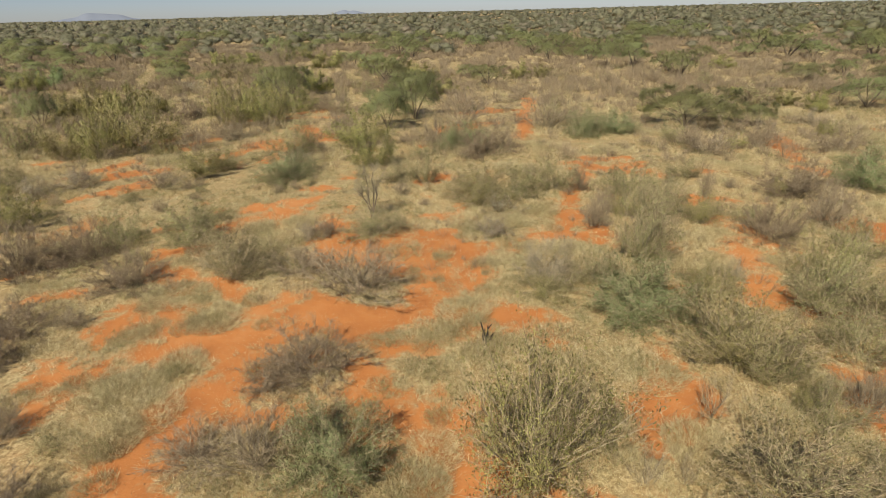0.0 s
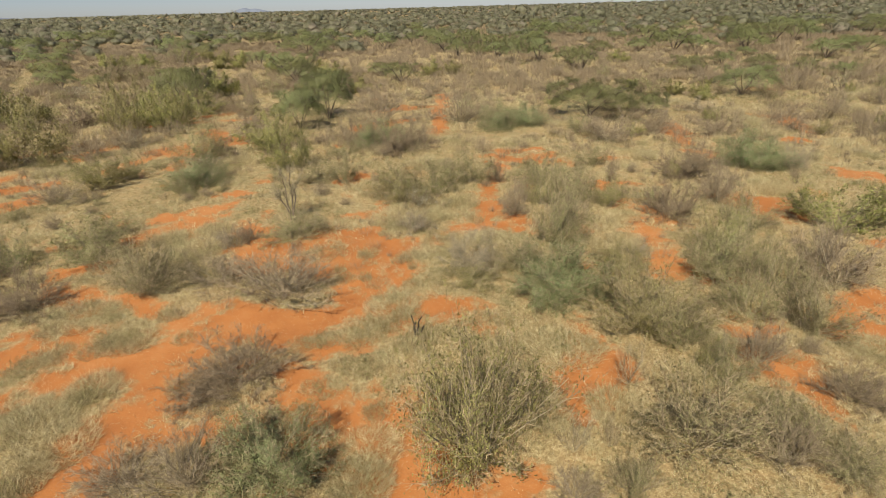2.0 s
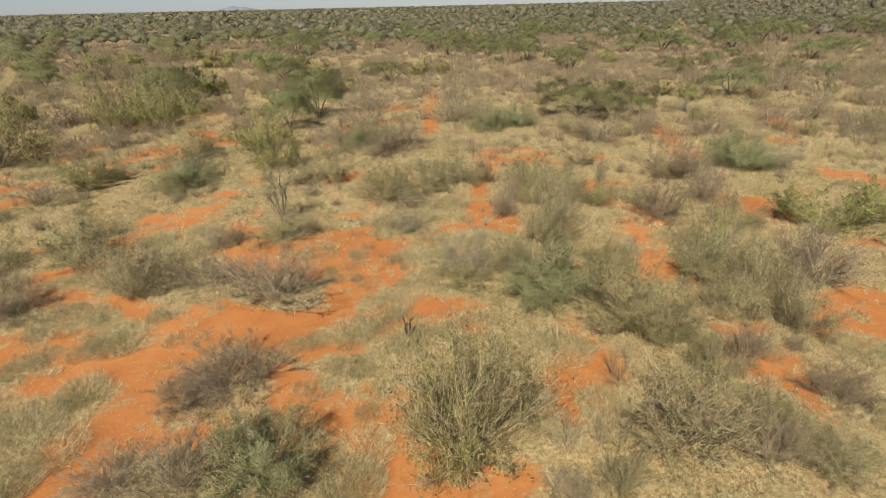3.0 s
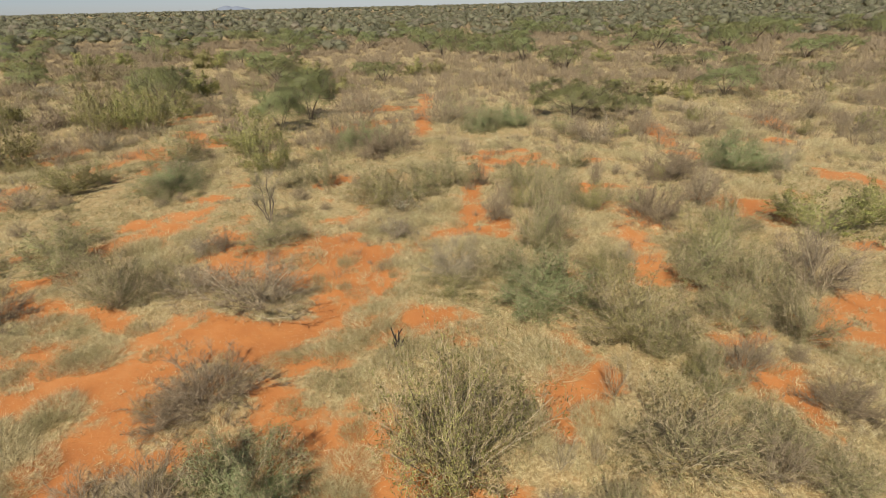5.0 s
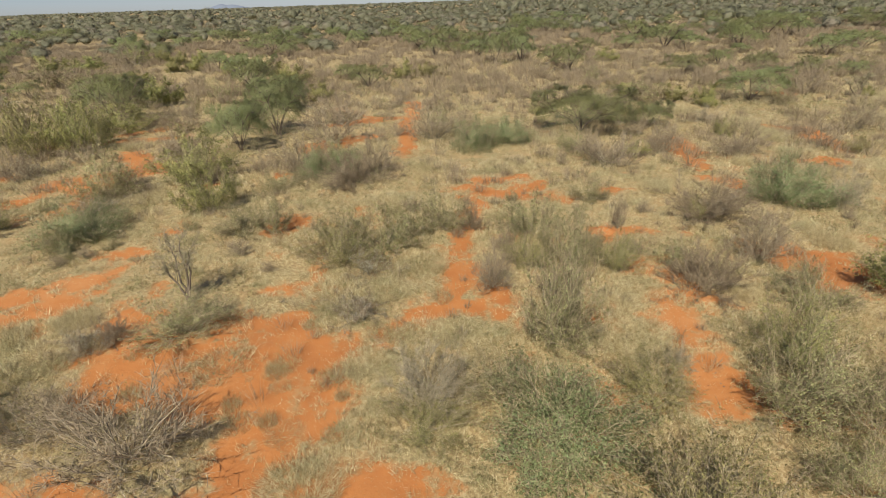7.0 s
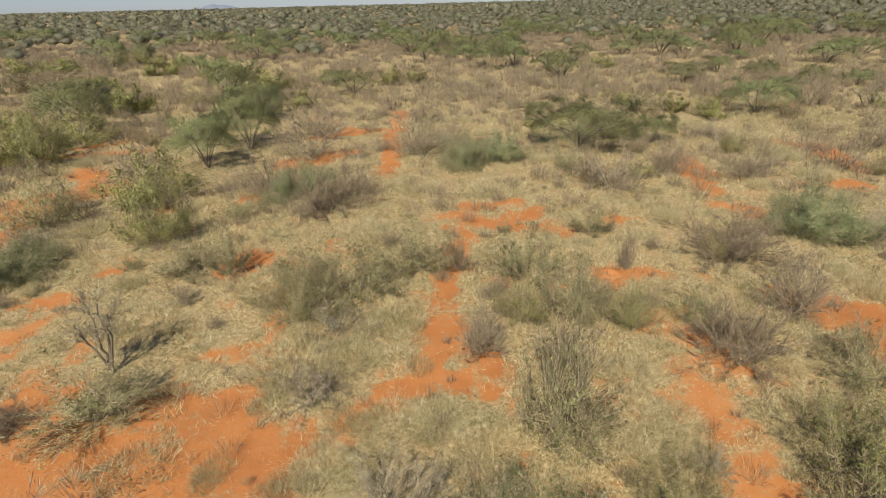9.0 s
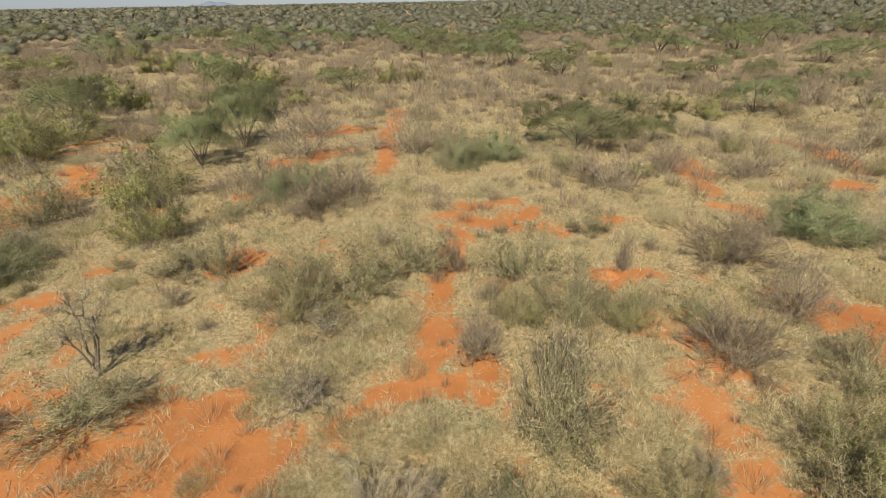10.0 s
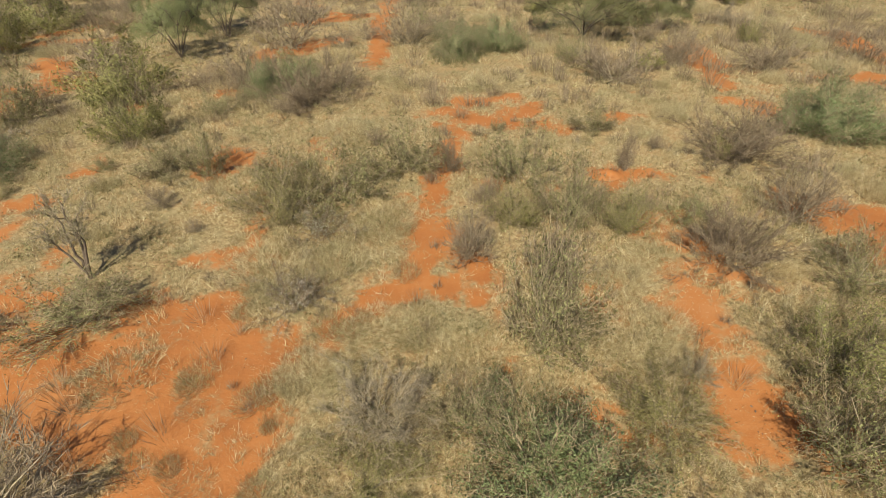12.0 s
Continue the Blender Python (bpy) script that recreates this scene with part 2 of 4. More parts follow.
def dome_stems(r, n, width, height, tilt, base, k=5, wild=0.06, low=0.78, arch=0.0):
    """Stems that fan out of one foot and end on a ragged dome."""
    th = tilt * np.sqrt(r.uniform(0, 1, n))
    az = r.uniform(0, 2 * np.pi, n)
    lobes = 1 + 0.22 * np.sin(az * 2 + r.uniform(0, 6)) + 0.14 * np.sin(az * 3 + r.uniform(0, 6))
    d = np.stack([np.sin(th) * np.cos(az), np.sin(th) * np.sin(az), np.cos(th)], 1)
    length = 1 / np.sqrt((np.sin(th) / (width / 2 * lobes)) ** 2 + (np.cos(th) / height) ** 2) * r.uniform(low, 1.08, n)
    foot = r.normal(size=(n, 3)) * [base, base, 0]
    foot[:, 2] = -0.03
    s = np.linspace(0, 1, k)[None, :, None]
    p = foot[:, None] + d[:, None] * length[:, None, None] * s
    p[:, :, :2] *= 1 - arch * (1 - s) * 0.6
    jig = np.cumsum(r.normal(size=(n, k, 3)), axis=1) * wild * length[:, None, None] / k * 2
    jig[:, 0] = 0
    p = p + jig
    p[:, 1:, 2] = np.maximum(p[:, 1:, 2], 0.03)
    return p


def shoots(r, paths, m, angle, length, lift=0.2, start=0.25, k=3, wild=0.12):
    """m side shoots from each path."""
    n, kk, _ = paths.shape
    s = np.sqrt(r.uniform(start ** 2, 1, (n, m))) * (kk - 1)
    i = np.minimum(s.astype(int), kk - 2)
    u = (s - i)[..., None]
    rows = np.arange(n)[:, None]
    p = paths[rows, i] * (1 - u) + paths[rows, i + 1] * u
    tan = unit(paths[rows, i + 1] - paths[rows, i])
    d = unit(tan * np.cos(angle) + unit(r.normal(size=(n, m, 3))) * np.sin(angle) * r.uniform(0.5, 1.3, (n, m, 1)) + [0, 0, lift])
    ln = length * r.uniform(0.5, 1.25, (n, m, 1))
    d, p, ln = d.reshape(-1, 3), p.reshape(-1, 3), ln.reshape(-1, 1)
    t = np.linspace(0, 1, k)[None, :, None]
    q = p[:, None] + d[:, None] * ln[:, None] * t
    q = q + np.cumsum(r.normal(size=q.shape), axis=1) * wild * ln[:, None] * t
    q[:, :, 2] = np.maximum(q[:, :, 2], 0.02)
    return q


def along(r, paths, n, start=0.2, stray=0.03):
    """n points strewn along the paths."""
    c, k, _ = paths.shape
    row = r.integers(0, c, n)
    s = r.uniform(start, 1, n) * (k - 1)
    i = np.minimum(s.astype(int), k - 2)
    u = (s - i)[:, None]
    return paths[row, i] * (1 - u) + paths[row, i + 1] * u + r.normal(size=(n, 3)) * stray


# ---- the ground: one sheet to the horizon, with bare red sand between the grass ----
BARE = []


def bare(x0, y0, x1, y1, width):
    """A bare stretch of sand from one point to another."""
    BARE.append((x0, y0, x1, y1, width / 2))


bare(-4.03, 28.08, -1.46, 22.67, 2.6)
bare(-6.93, 24.18, -3.40, 25.02, 2.2)
bare(-8.11, 26.91, -4.96, 26.94, 1.4)
bare(-1.95, 26.99, -0.42, 22.75, 1.0)
bare(0.84, 27.77, 2.61, 28.18, 1.2)
bare(2.43, 28.19, 3.45, 29.84, 1.2)
bare(3.45, 29.84, 4.03, 32.59, 1.1)
bare(4.03, 32.59, 4.62, 35.62, 1.3)
bare(4.62, 35.62, 6.08, 39.43, 0.9)
bare(6.43, 45.29, 9.83, 45.51, 1.3)
bare(5.78, 43.16, 9.13, 42.39, 1.5)
bare(5.95, 41.33, 6.60, 40.37, 1.0)
bare(9.25, 43.08, 11.87, 44.09, 0.8)
bare(13.61, 30.45, 12.42, 27.05, 0.6)
bare(12.42, 27.05, 12.49, 24.84, 0.9)
bare(12.49, 24.84, 12.73, 22.91, 1.0)
bare(12.73, 22.91, 14.16, 21.82, 1.0)
bare(20.61, 32.39, 22.05, 31.88, 1.0)
bare(24.57, 53.79, 23.86, 48.25, 1.4)
bare(22.46, 43.53, 23.79, 42.17, 0.9)
bare(30.48, 47.05, 32.77, 46.82, 1.2)
bare(-23.16, 56.20, -18.78, 53.17, 1.8)
bare(-21.34, 49.54, -16.55, 50.87, 0.8)
bare(-7.97, 48.26, -7.38, 48.70, 1.0)
bare(-6.55, 55.10, -2.04, 59.90, 1.1)
bare(2.35, 77.31, 2.19, 68.16, 1.2)
bare(2.18, 68.86, 1.84, 61.17, 1.2)
bare(1.87, 60.29, 1.43, 53.58, 1.6)
bare(-1.85, 68.69, 0.85, 68.34, 1.0)
bare(-5.38, 38.83, -4.86, 40.02, 0.9)
bare(-12.40, 39.10, -11.84, 39.35, 0.7)
bare(-14.05, 35.83, -12.56, 36.19, 0.8)
bare(5.14, 30.04, 5.02, 27.51, 0.9)
bare(12.02, 35.65, 12.98, 35.88, 0.8)
bare(-12.65, 46.34, -11.96, 46.73, 0.8)
bare(11.70, 42.08, 11.82, 41.33, 0.7)
bare(15.24, 41.54, 15.99, 41.93, 0.6)
bare(-12.74, 32.63, -12.80, 33.79, 0.8)
bare(-10.02, 29.54, -10.17, 30.44, 0.8)
bare(-2.81, 27.04, -1.32, 27.18, 0.8)
bare(9.83, 27.21, 9.96, 27.08, 0.5)
bare(-9.62, 27.53, -5.46, 25.73, 1.4)
bare(-5.46, 25.73, -1.24, 23.39, 2.0)
bare(-1.94, 26.51, -2.39, 22.14, 1.6)
bare(-12.23, 16.56, -8.77, 18.23, 1.5)
bare(-9.08, 18.84, -5.59, 18.87, 2.0)
bare(-5.74, 19.28, -2.05, 20.22, 1.3)
bare(-0.28, 19.38, 1.96, 20.09, 1.3)
bare(-4.31, 16.41, -2.48, 14.30, 1.3)
bare(-9.24, 16.41, -8.62, 14.24, 1.0)
bare(-8.82, 14.22, -8.82, 12.38, 1.5)
bare(-8.82, 12.38, -8.92, 10.09, 1.6)
bare(-2.42, 14.05, 0.08, 14.29, 0.9)
bare(-0.67, 11.52, 0.58, 11.19, 0.9)
bare(0.69, 11.55, 2.89, 11.88, 0.8)
bare(-21.09, 19.09, -19.13, 20.27, 0.8)
bare(-15.40, 16.71, -14.31, 18.14, 0.7)
bare(-15.53, 14.67, -13.74, 15.09, 0.8)
bare(-14.67, 12.67, -14.46, 13.35, 0.8)
bare(-16.64, 22.68, -14.57, 20.85, 0.7)
bare(-16.11, 29.01, -13.58, 31.28, 1.1)
bare(-41.70, 40.74, -39.79, 41.88, 1.0)
bare(-34.06, 38.68, -32.47, 41.50, 1.2)
bare(-29.68, 32.50, -26.89, 35.88, 1.1)
bare(-25.11, 42.10, -24.63, 49.62, 1.3)
bare(-24.63, 49.62, -19.32, 53.04, 1.3)
bare(-6.36, 26.72, -8.12, 24.38, 0.9)
bare(-4.30, 15.15, -3.74, 14.66, 0.9)
bare(-79.16, 85.62, -78.87, 89.30, 2.0)
bare(-35.55, 48.89, -34.44, 51.57, 1.0)
bare(-32.67, 61.09, -21.05, 63.39, 1.6)
bare(-5.87, 65.83, 0.27, 67.97, 1.6)
bare(11.54, 41.89, 12.19, 41.22, 1.0)
bare(25.95, 54.11, 23.64, 46.09, 1.4)
bare(12.06, 21.66, 12.08, 23.99, 0.7)
bare(12.28, 26.25, 12.11, 25.07, 0.9)
bare(17.32, 18.42, 19.26, 18.34, 1.6)
bare(12.46, 16.14, 13.44, 15.48, 0.9)
bare(23.34, 25.50, 24.75, 25.42, 1.1)
bare(12.43, 26.12, 11.64, 22.97, 0.8)
bare(20.30, 30.58, 20.28, 28.77, 1.0)
bare(30.57, 36.65, 31.89, 35.24, 1.2)
bare(12.79, 28.81, 14.00, 28.57, 0.5)
bare(12.84, 14.25, 13.11, 14.12, 0.6)
bare(18.57, 32.72, 19.55, 32.13, 0.8)
bare(12.56, 17.85, 13.41, 18.20, 0.6)
bare(35.10, 57.65, 36.61, 55.61, 1.2)
bare(45.94, 74.88, 47.87, 72.82, 2.0)
bare(-6.89, 75.48, -3.00, 69.09, 1.5)
bare(-7.18, 56.13, -3.96, 59.23, 1.0)
bare(-26.78, 65.89, -23.55, 68.32, 1.6)
bare(31.67, 46.74, 32.96, 45.49, 1.2)
bare(-3.16, 27.05, -2.17, 23.12, 1.7)
bare(-3.69, 24.41, -1.50, 25.19, 1.2)
bare(-10.25, 19.80, -7.54, 20.05, 1.2)
bare(-7.54, 20.05, -3.28, 19.99, 1.5)
bare(-3.24, 19.77, -1.32, 22.51, 0.8)
bare(-4.31, 18.24, -2.07, 17.74, 0.5)
bare(-12.66, 17.33, -8.57, 17.50, 1.0)
bare(-8.85, 18.15, -6.99, 18.40, 0.6)
bare(-8.74, 14.51, -8.32, 15.55, 1.4)
bare(-8.91, 14.14, -5.49, 13.97, 0.5)
bare(-9.21, 13.13, -9.63, 11.50, 1.7)
bare(-8.37, 13.76, -9.09, 12.91, 1.2)
bare(-3.67, 15.29, -0.57, 14.07, 0.8)
bare(-1.97, 13.90, -0.14, 12.27, 1.3)
bare(-0.80, 12.50, 0.20, 11.13, 1.0)
bare(5.04, 15.10, 6.62, 15.89, 1.0)
bare(0.95, 11.45, 2.12, 11.04, 1.0)
bare(12.19, 15.57, 12.59, 14.40, 0.9)
bare(12.77, 14.12, 13.12, 13.60, 0.6)
bare(16.54, 17.70, 18.26, 17.98, 2.0)
bare(18.26, 19.67, 19.93, 20.02, 1.0)
bare(-31.02, 38.23, -28.43, 39.27, 2.0)
bare(-27.80, 33.94, -26.62, 34.88, 1.2)
bare(-30.85, 46.56, -29.85, 51.01, 1.4)
bare(-20.74, 42.85, -20.12, 52.47, 1.4)
bare(-15.60, 32.34, -12.84, 32.58, 1.0)
bare(-17.31, 24.81, -16.21, 25.34, 1.0)
bare(-15.33, 22.45, -11.38, 21.20, 0.9)
bare(-9.77, 27.58, -7.74, 28.18, 1.0)
bare(12.99, 27.24, 12.18, 23.22, 1.0)
bare(19.45, 29.20, 22.23, 29.87, 1.4)
bare(30.13, 35.84, 31.69, 34.38, 1.6)
bare(-16.12, 18.96, -13.11, 18.40, 0.4)
bare(-8.05, 25.80, -5.90, 27.21, 1.6)
bare(-5.90, 27.21, -1.64, 26.81, 1.8)
bare(-3.21, 25.74, -1.05, 25.73, 1.4)
bare(-9.60, 29.52, -8.80, 29.72, 0.9)
bare(1.43, 28.46, 4.05, 28.48, 1.0)
bare(-4.85, 38.43, -4.00, 39.61, 0.8)
bare(11.93, 35.44, 13.96, 35.77, 0.7)
bare(20.17, 31.25, 22.62, 31.63, 1.6)
bare(12.15, 24.53, 12.88, 23.74, 1.4)
bare(37.59, 55.38, 36.65, 49.02, 1.8)
bare(-22.72, 57.15, -19.02, 52.45, 2.0)
bare(-24.18, 49.60, -21.57, 47.25, 1.6)


def bareness(x, y):
    """0 under closed grass, 1 on open sand."""
    x, y = np.asarray(x, float), np.asarray(y, float)
    wx = x + (lattice(x, y, 1.1, 3) - 0.5) * 1.0 + (lattice(x, y, 0.4, 4) - 0.5) * 0.4
    wy = y + (lattice(x, y, 1.3, 5) - 0.5) * 1.2 + (lattice(x, y, 0.45, 6) - 0.5) * 0.4
    wx, wy = wx + (lattice(x, y, 3.1, 7) - 0.5) * 1.3, wy + (lattice(x, y, 3.4, 8) - 0.5) * 1.5
    best = np.full(x.shape, 9.0)
    for x0, y0, x1, y1, w in BARE:
        dx, dy = x1 - x0, y1 - y0
        t = np.clip(((wx - x0) * dx + (wy - y0) * dy) / (dx * dx + dy * dy + 1e-9), 0, 1)
        best = np.minimum(best, np.hypot(wx - x0 - t * dx, wy - y0 - t * dy) - w * 1.12)
    m = np.clip(0.7 - best / 1.4, 0, 1) * np.clip(0.5 + 1.1 * lattice(x, y, 0.9, 13), 0, 1)
    stray = np.clip((lattice(x, y, 3.2, 11) * 0.6 + lattice(x, y, 1.2, 12) * 0.4 - 0.64) * 4, 0, 0.6) * np.clip((66 - y) / 30, 0, 1)
    return np.maximum(m, stray)


def height(x, y):
    """The lie of the land: small humps, slightly lower where the sand is open."""
    return (lattice(x, y, 7.0, 21) - 0.5) * 0.16 + (lattice(x, y, 1.7, 22) - 0.5) * 0.07


def axis(lo, hi, step, far):
    core = np.arange(lo, hi + step / 2, step)
    grow = np.cumsum(step * 1.17 ** np.arange(1, 60))
    grow = grow[grow < far]
    return np.concatenate([lo - grow[::-1], core, hi + grow])


gx, gy = axis(-32, 40, 0.3, 4600), axis(5, 72, 0.3, 4600)
X, Y = np.meshgrid(gx, gy)
mask = bareness(X, Y)
flat = np.clip((400 - np.hypot(X, Y - 30)) / 300, 0, 1)
Z = (height(X, Y) - 0.03 * mask) * flat
gv = np.stack([X.ravel(), Y.ravel(), Z.ravel()], 1)
gi = np.arange(X.size).reshape(X.shape)
gf = np.concatenate([np.stack([gi[:-1, :-1], gi[:-1, 1:], gi[1:, 1:]], -1).reshape(-1, 3),
                     np.stack([gi[:-1, :-1], gi[1:, 1:], gi[1:, :-1]], -1).reshape(-1, 3)])
me = tri_mesh("ground", gv, gf, GROUND)
me.attributes.new("bare", "FLOAT", "POINT").data.foreach_set("value", mask.ravel().astype(np.float32))
me.polygons.foreach_set("use_smooth", np.ones(len(gf), bool))
tagged(new("ground", me), label="red sand with straw litter between dry grass", category="ground", kind="structure")


def hill(x, y, width, height_, label):
    """A low far ridge, the blue of distance haze put into its colour."""
    n, k = 60, 10
    u = np.linspace(-1, 1, n)
    prof = np.exp(-(u * 2.0) ** 2) * (0.8 + 0.35 * lattice(u * 6 + 9, u * 0, 1.0, int(width))) - 0.018
    a, b = np.meshgrid(u * width, np.linspace(-1, 1, k) * width * 0.4)
    z = prof[None] * np.cos(np.linspace(-1, 1, k) * 1.5)[:, None] * height_
    v = np.stack([a.ravel(), b.ravel(), z.ravel()], 1)
    i = np.arange(n * k).reshape(k, n)
    f = np.concatenate([np.stack([i[:-1, :-1], i[:-1, 1:], i[1:, 1:]], -1).reshape(-1, 3), np.stack([i[:-1, :-1], i[1:, 1:], i[1:, :-1]], -1).reshape(-1, 3)])
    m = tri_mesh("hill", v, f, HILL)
    ob = tagged(new("hill", m), label=label, category="hill", kind="structure")
    ob.matrix_world = Matrix.Translation((x, y, -1)) @ Matrix.Rotation(-math.atan2(x, y), 4, "Z")


# blue-grey base colour carries the air haze over the far hills
HILL = bark_material("haze_tinted_hillside", (0.13, 0.155, 0.20), (0.17, 0.195, 0.235), 0.01)
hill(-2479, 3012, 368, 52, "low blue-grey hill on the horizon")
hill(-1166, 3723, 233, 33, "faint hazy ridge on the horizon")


# ---- plants: each kind is built once or a few times, then copied ----
KINDS = {
    "G": ("bush", "dense dark green rounded bush on red sand", "bush"),
    "O": ("bush", "olive green leafy bush with many upright stems", "bush"),
    "R": ("bush", "leafless grey-brown bush of dense thorny twigs", "bush"),
    "T": ("shrub", "thin twiggy upright shrub with sparse grey leaves", "shrub"),
    "A": ("tree", "flat-topped green thorn tree with dark forked trunks", "tree"),
    "D": ("dead_tree", "bare grey dead tree with crooked branches", "dead tree"),
    "B": ("shrub", "bare upright shrub of pale grey stems", "shrub"),
    "P": ("bush", "leafless pale grey bush of tangled fine twigs", "bush"),
    "W": ("shrub", "pale silver-grey low shrub in dry grass", "shrub"),
    "K": ("shrub", "thin leafless brush of upright grey-brown twigs", "shrub"),
    "H": ("tussock", "tall pale straw grass clump with arching blades", "grass tussock"),
    "S": ("tussock", "low straw and grey-green tussock on sandy ground", "grass tussock"),
}
GROUPS = {"G": "green bushes of the plain", "O": "olive bushes of the plain", "R": "leafless bushes of the plain", "T": "twiggy shrubs of the plain",
          "A": "thorn trees of the plain", "D": "dead trees of the plain", "B": "bare shrubs of the plain", "P": "pale leafless bushes of the plain", "W": "silver shrubs of the plain", "K": "leafless brush of the plain", "H": "tall grass clumps of the plain", "S": "tussocks of the plain"}


def shrub_parts(r, w, h, stems, m1, m2, tilt, base, nleaf, size, leaf, bark, l1=0.36, l2=0.17, r0=0.011, wild=0.06, lift=0.2, arch=0.0, stray=0.05, low=0.78, leaf_start=0.1, far=1.0):
    """Meshes of stems, twigs and foliage for a many-stemmed shrub."""
    st = dome_stems(r, stems, w * 0.92, h * 0.84, tilt, base, k=3, wild=wild, arch=arch, low=low)
    s1 = shoots(r, st, m1, 0.6, l1 * h * 0.6, lift)
    s2 = shoots(r, s1, m2, 0.75, l2 * h * 0.6, lift * 0.6, start=0.1, k=2)
    got = [("stem_clump", tri_mesh("stem_clump", *tubes(st, r.uniform(0.7, 1.5, len(st)) * r0 * max(far, 1.0), 0.45), BARK["pale"] if bark in (BARK["grey"], BARK["mauve"]) else bark))]
    tw = joined(needles(s1[:, 0], s1[:, -1], 0.007 * max(far, 0.9)), slivers(r, s2[:, 0], s2[:, -1], 0.0065 * far))
    got.append(("twig_mass", tri_mesh("twig_mass", *tw, bark)))
    if nleaf:
        pts = np.concatenate([along(r, s2[r.permutation(len(s2))[:len(s2) * 2 // 5]], int(nleaf * 0.52), leaf_start, stray), along(r, s1, int(nleaf * 0.24), 0.3, stray), along(r, st, int(nleaf * 0.24), 0.3, stray * 2)])
        pts[:, 2] = np.maximum(pts[:, 2], 0.03)
        out = pts / [w, w, h] - [0, 0, 0.3]
        got.append(("foliage", leaf_mesh("foliage", r, pts, size, out, leaf)))
    return got


def thorn_tree_parts(r, w, h, nleaf, size, m2=7, m3=6, far=1.0):
    """A flat-crowned tree: forked trunks, spreading limbs, a thin umbrella of fine leaves."""
    n = 6
    az = np.arange(n) * 2 * np.pi / n + r.uniform(-0.4, 0.4, n)
    reach = r.uniform(0.2, 0.44, n) * w
    s = np.linspace(0, 1, 6)[None, :, None]
    tip = np.stack([np.cos(az) * reach, np.sin(az) * reach, r.uniform(0.62, 0.8, n) * h], 1)
    tr = tip[:, None] * s
    tr[:, :, 2] = tip[:, None, 2] * s[:, :, 0] ** 0.8 - 0.05
    tr = tr + np.cumsum(r.normal(size=tr.shape), axis=1) * 0.05 * np.minimum(1, s * 3)
    tr[:, 0] = r.normal(size=(n, 3)) * [0.06, 0.06, 0] - [0, 0, 0.06]
    limbs = shoots(r, tr, 7, 0.9, 0.3 * w, 0.02, start=0.35, k=4)
    limbs[:, :, 2] = np.minimum(limbs[:, :, 2], h * 0.93)
    br = shoots(r, limbs, m2, 0.8, 0.11 * w, 0.12, start=0.3)
    br[:, :, 2] = np.minimum(br[:, :, 2], h * r.uniform(0.9, 1.0, (len(br), 1)))
    tw = shoots(r, br, m3, 0.9, 0.05 * w, 0.1, start=0.2, k=2)
    tw[:, :, 2] = np.minimum(tw[:, :, 2], h)
    tw[:, :, :2] *= np.minimum(1, 0.52 * w / np.maximum(np.hypot(tw[:, 1, 0], tw[:, 1, 1]), 0.01))[:, None, None]
    rim = np.clip(np.hypot(tw[:, 1, 0], tw[:, 1, 1]) / (w * 0.5), 0, 1)
    pts = along(r, tw[tw[:, 1, 2] > h * (0.62 - 0.24 * rim)], nleaf // 2, 0.0, 0.09)
    q, a = np.sqrt(r.uniform(0, 1, nleaf // 2)), r.uniform(0, 2 * np.pi, nleaf // 2)
    edge = w * 0.5 * (1 + 0.16 * np.sin(a * 3 + r.uniform(0, 6)) + 0.1 * np.sin(a * 5 + r.uniform(0, 6)))
    px, py = np.cos(a) * q * edge, np.sin(a) * q * edge
    lump = lattice(px + 50, py + 50, w * 0.14, int(r.integers(1, 99)))
    umbrella = np.stack([px, py, h * (1.0 - 0.40 * q ** 2.0 - 0.20 * (1 - lump) - 0.08 * r.uniform(0, 1, len(q)) ** 2)], 1)
    umbrella[:, 2] *= 1 - 0.2 * r.uniform(0, 1, len(q)) ** 2.4
    pts = np.concatenate([pts, umbrella[lump + r.uniform(0, 0.5, len(q)) > 0.36]])
    if far > 2:
        stems = [("branch_work", tri_mesh("branch_work", *joined(tubes(tr, 0.1, 0.5, 4), needles(limbs[:, 0], limbs[:, -1], 0.05)), BARK["dark"]))]
        return stems + [("crown", leaf_mesh("crown", r, pts, size, pts / [w, w, h] - [0, 0, 0.35], LEAF["acacia"], 0.5, 2.8))]
    return [("trunk", tri_mesh("trunk", *tubes(tr[i:i + 1], 0.05, 0.5, 5), BARK["dark"])) for i in range(n)] + [
            ("branch_work", tri_mesh("branch_work", *joined(tubes(limbs, 0.03, 0.35), needles(br[:, 0], br[:, -1], 0.012 * far), slivers(r, tw[:, 0], tw[:, -1], 0.008 * far)), BARK["dark"])),
            ("crown", leaf_mesh("crown", r, pts, size, pts / [w, w, h] - [0, 0, 0.35], LEAF["acacia"], 0.5, 2.8))]


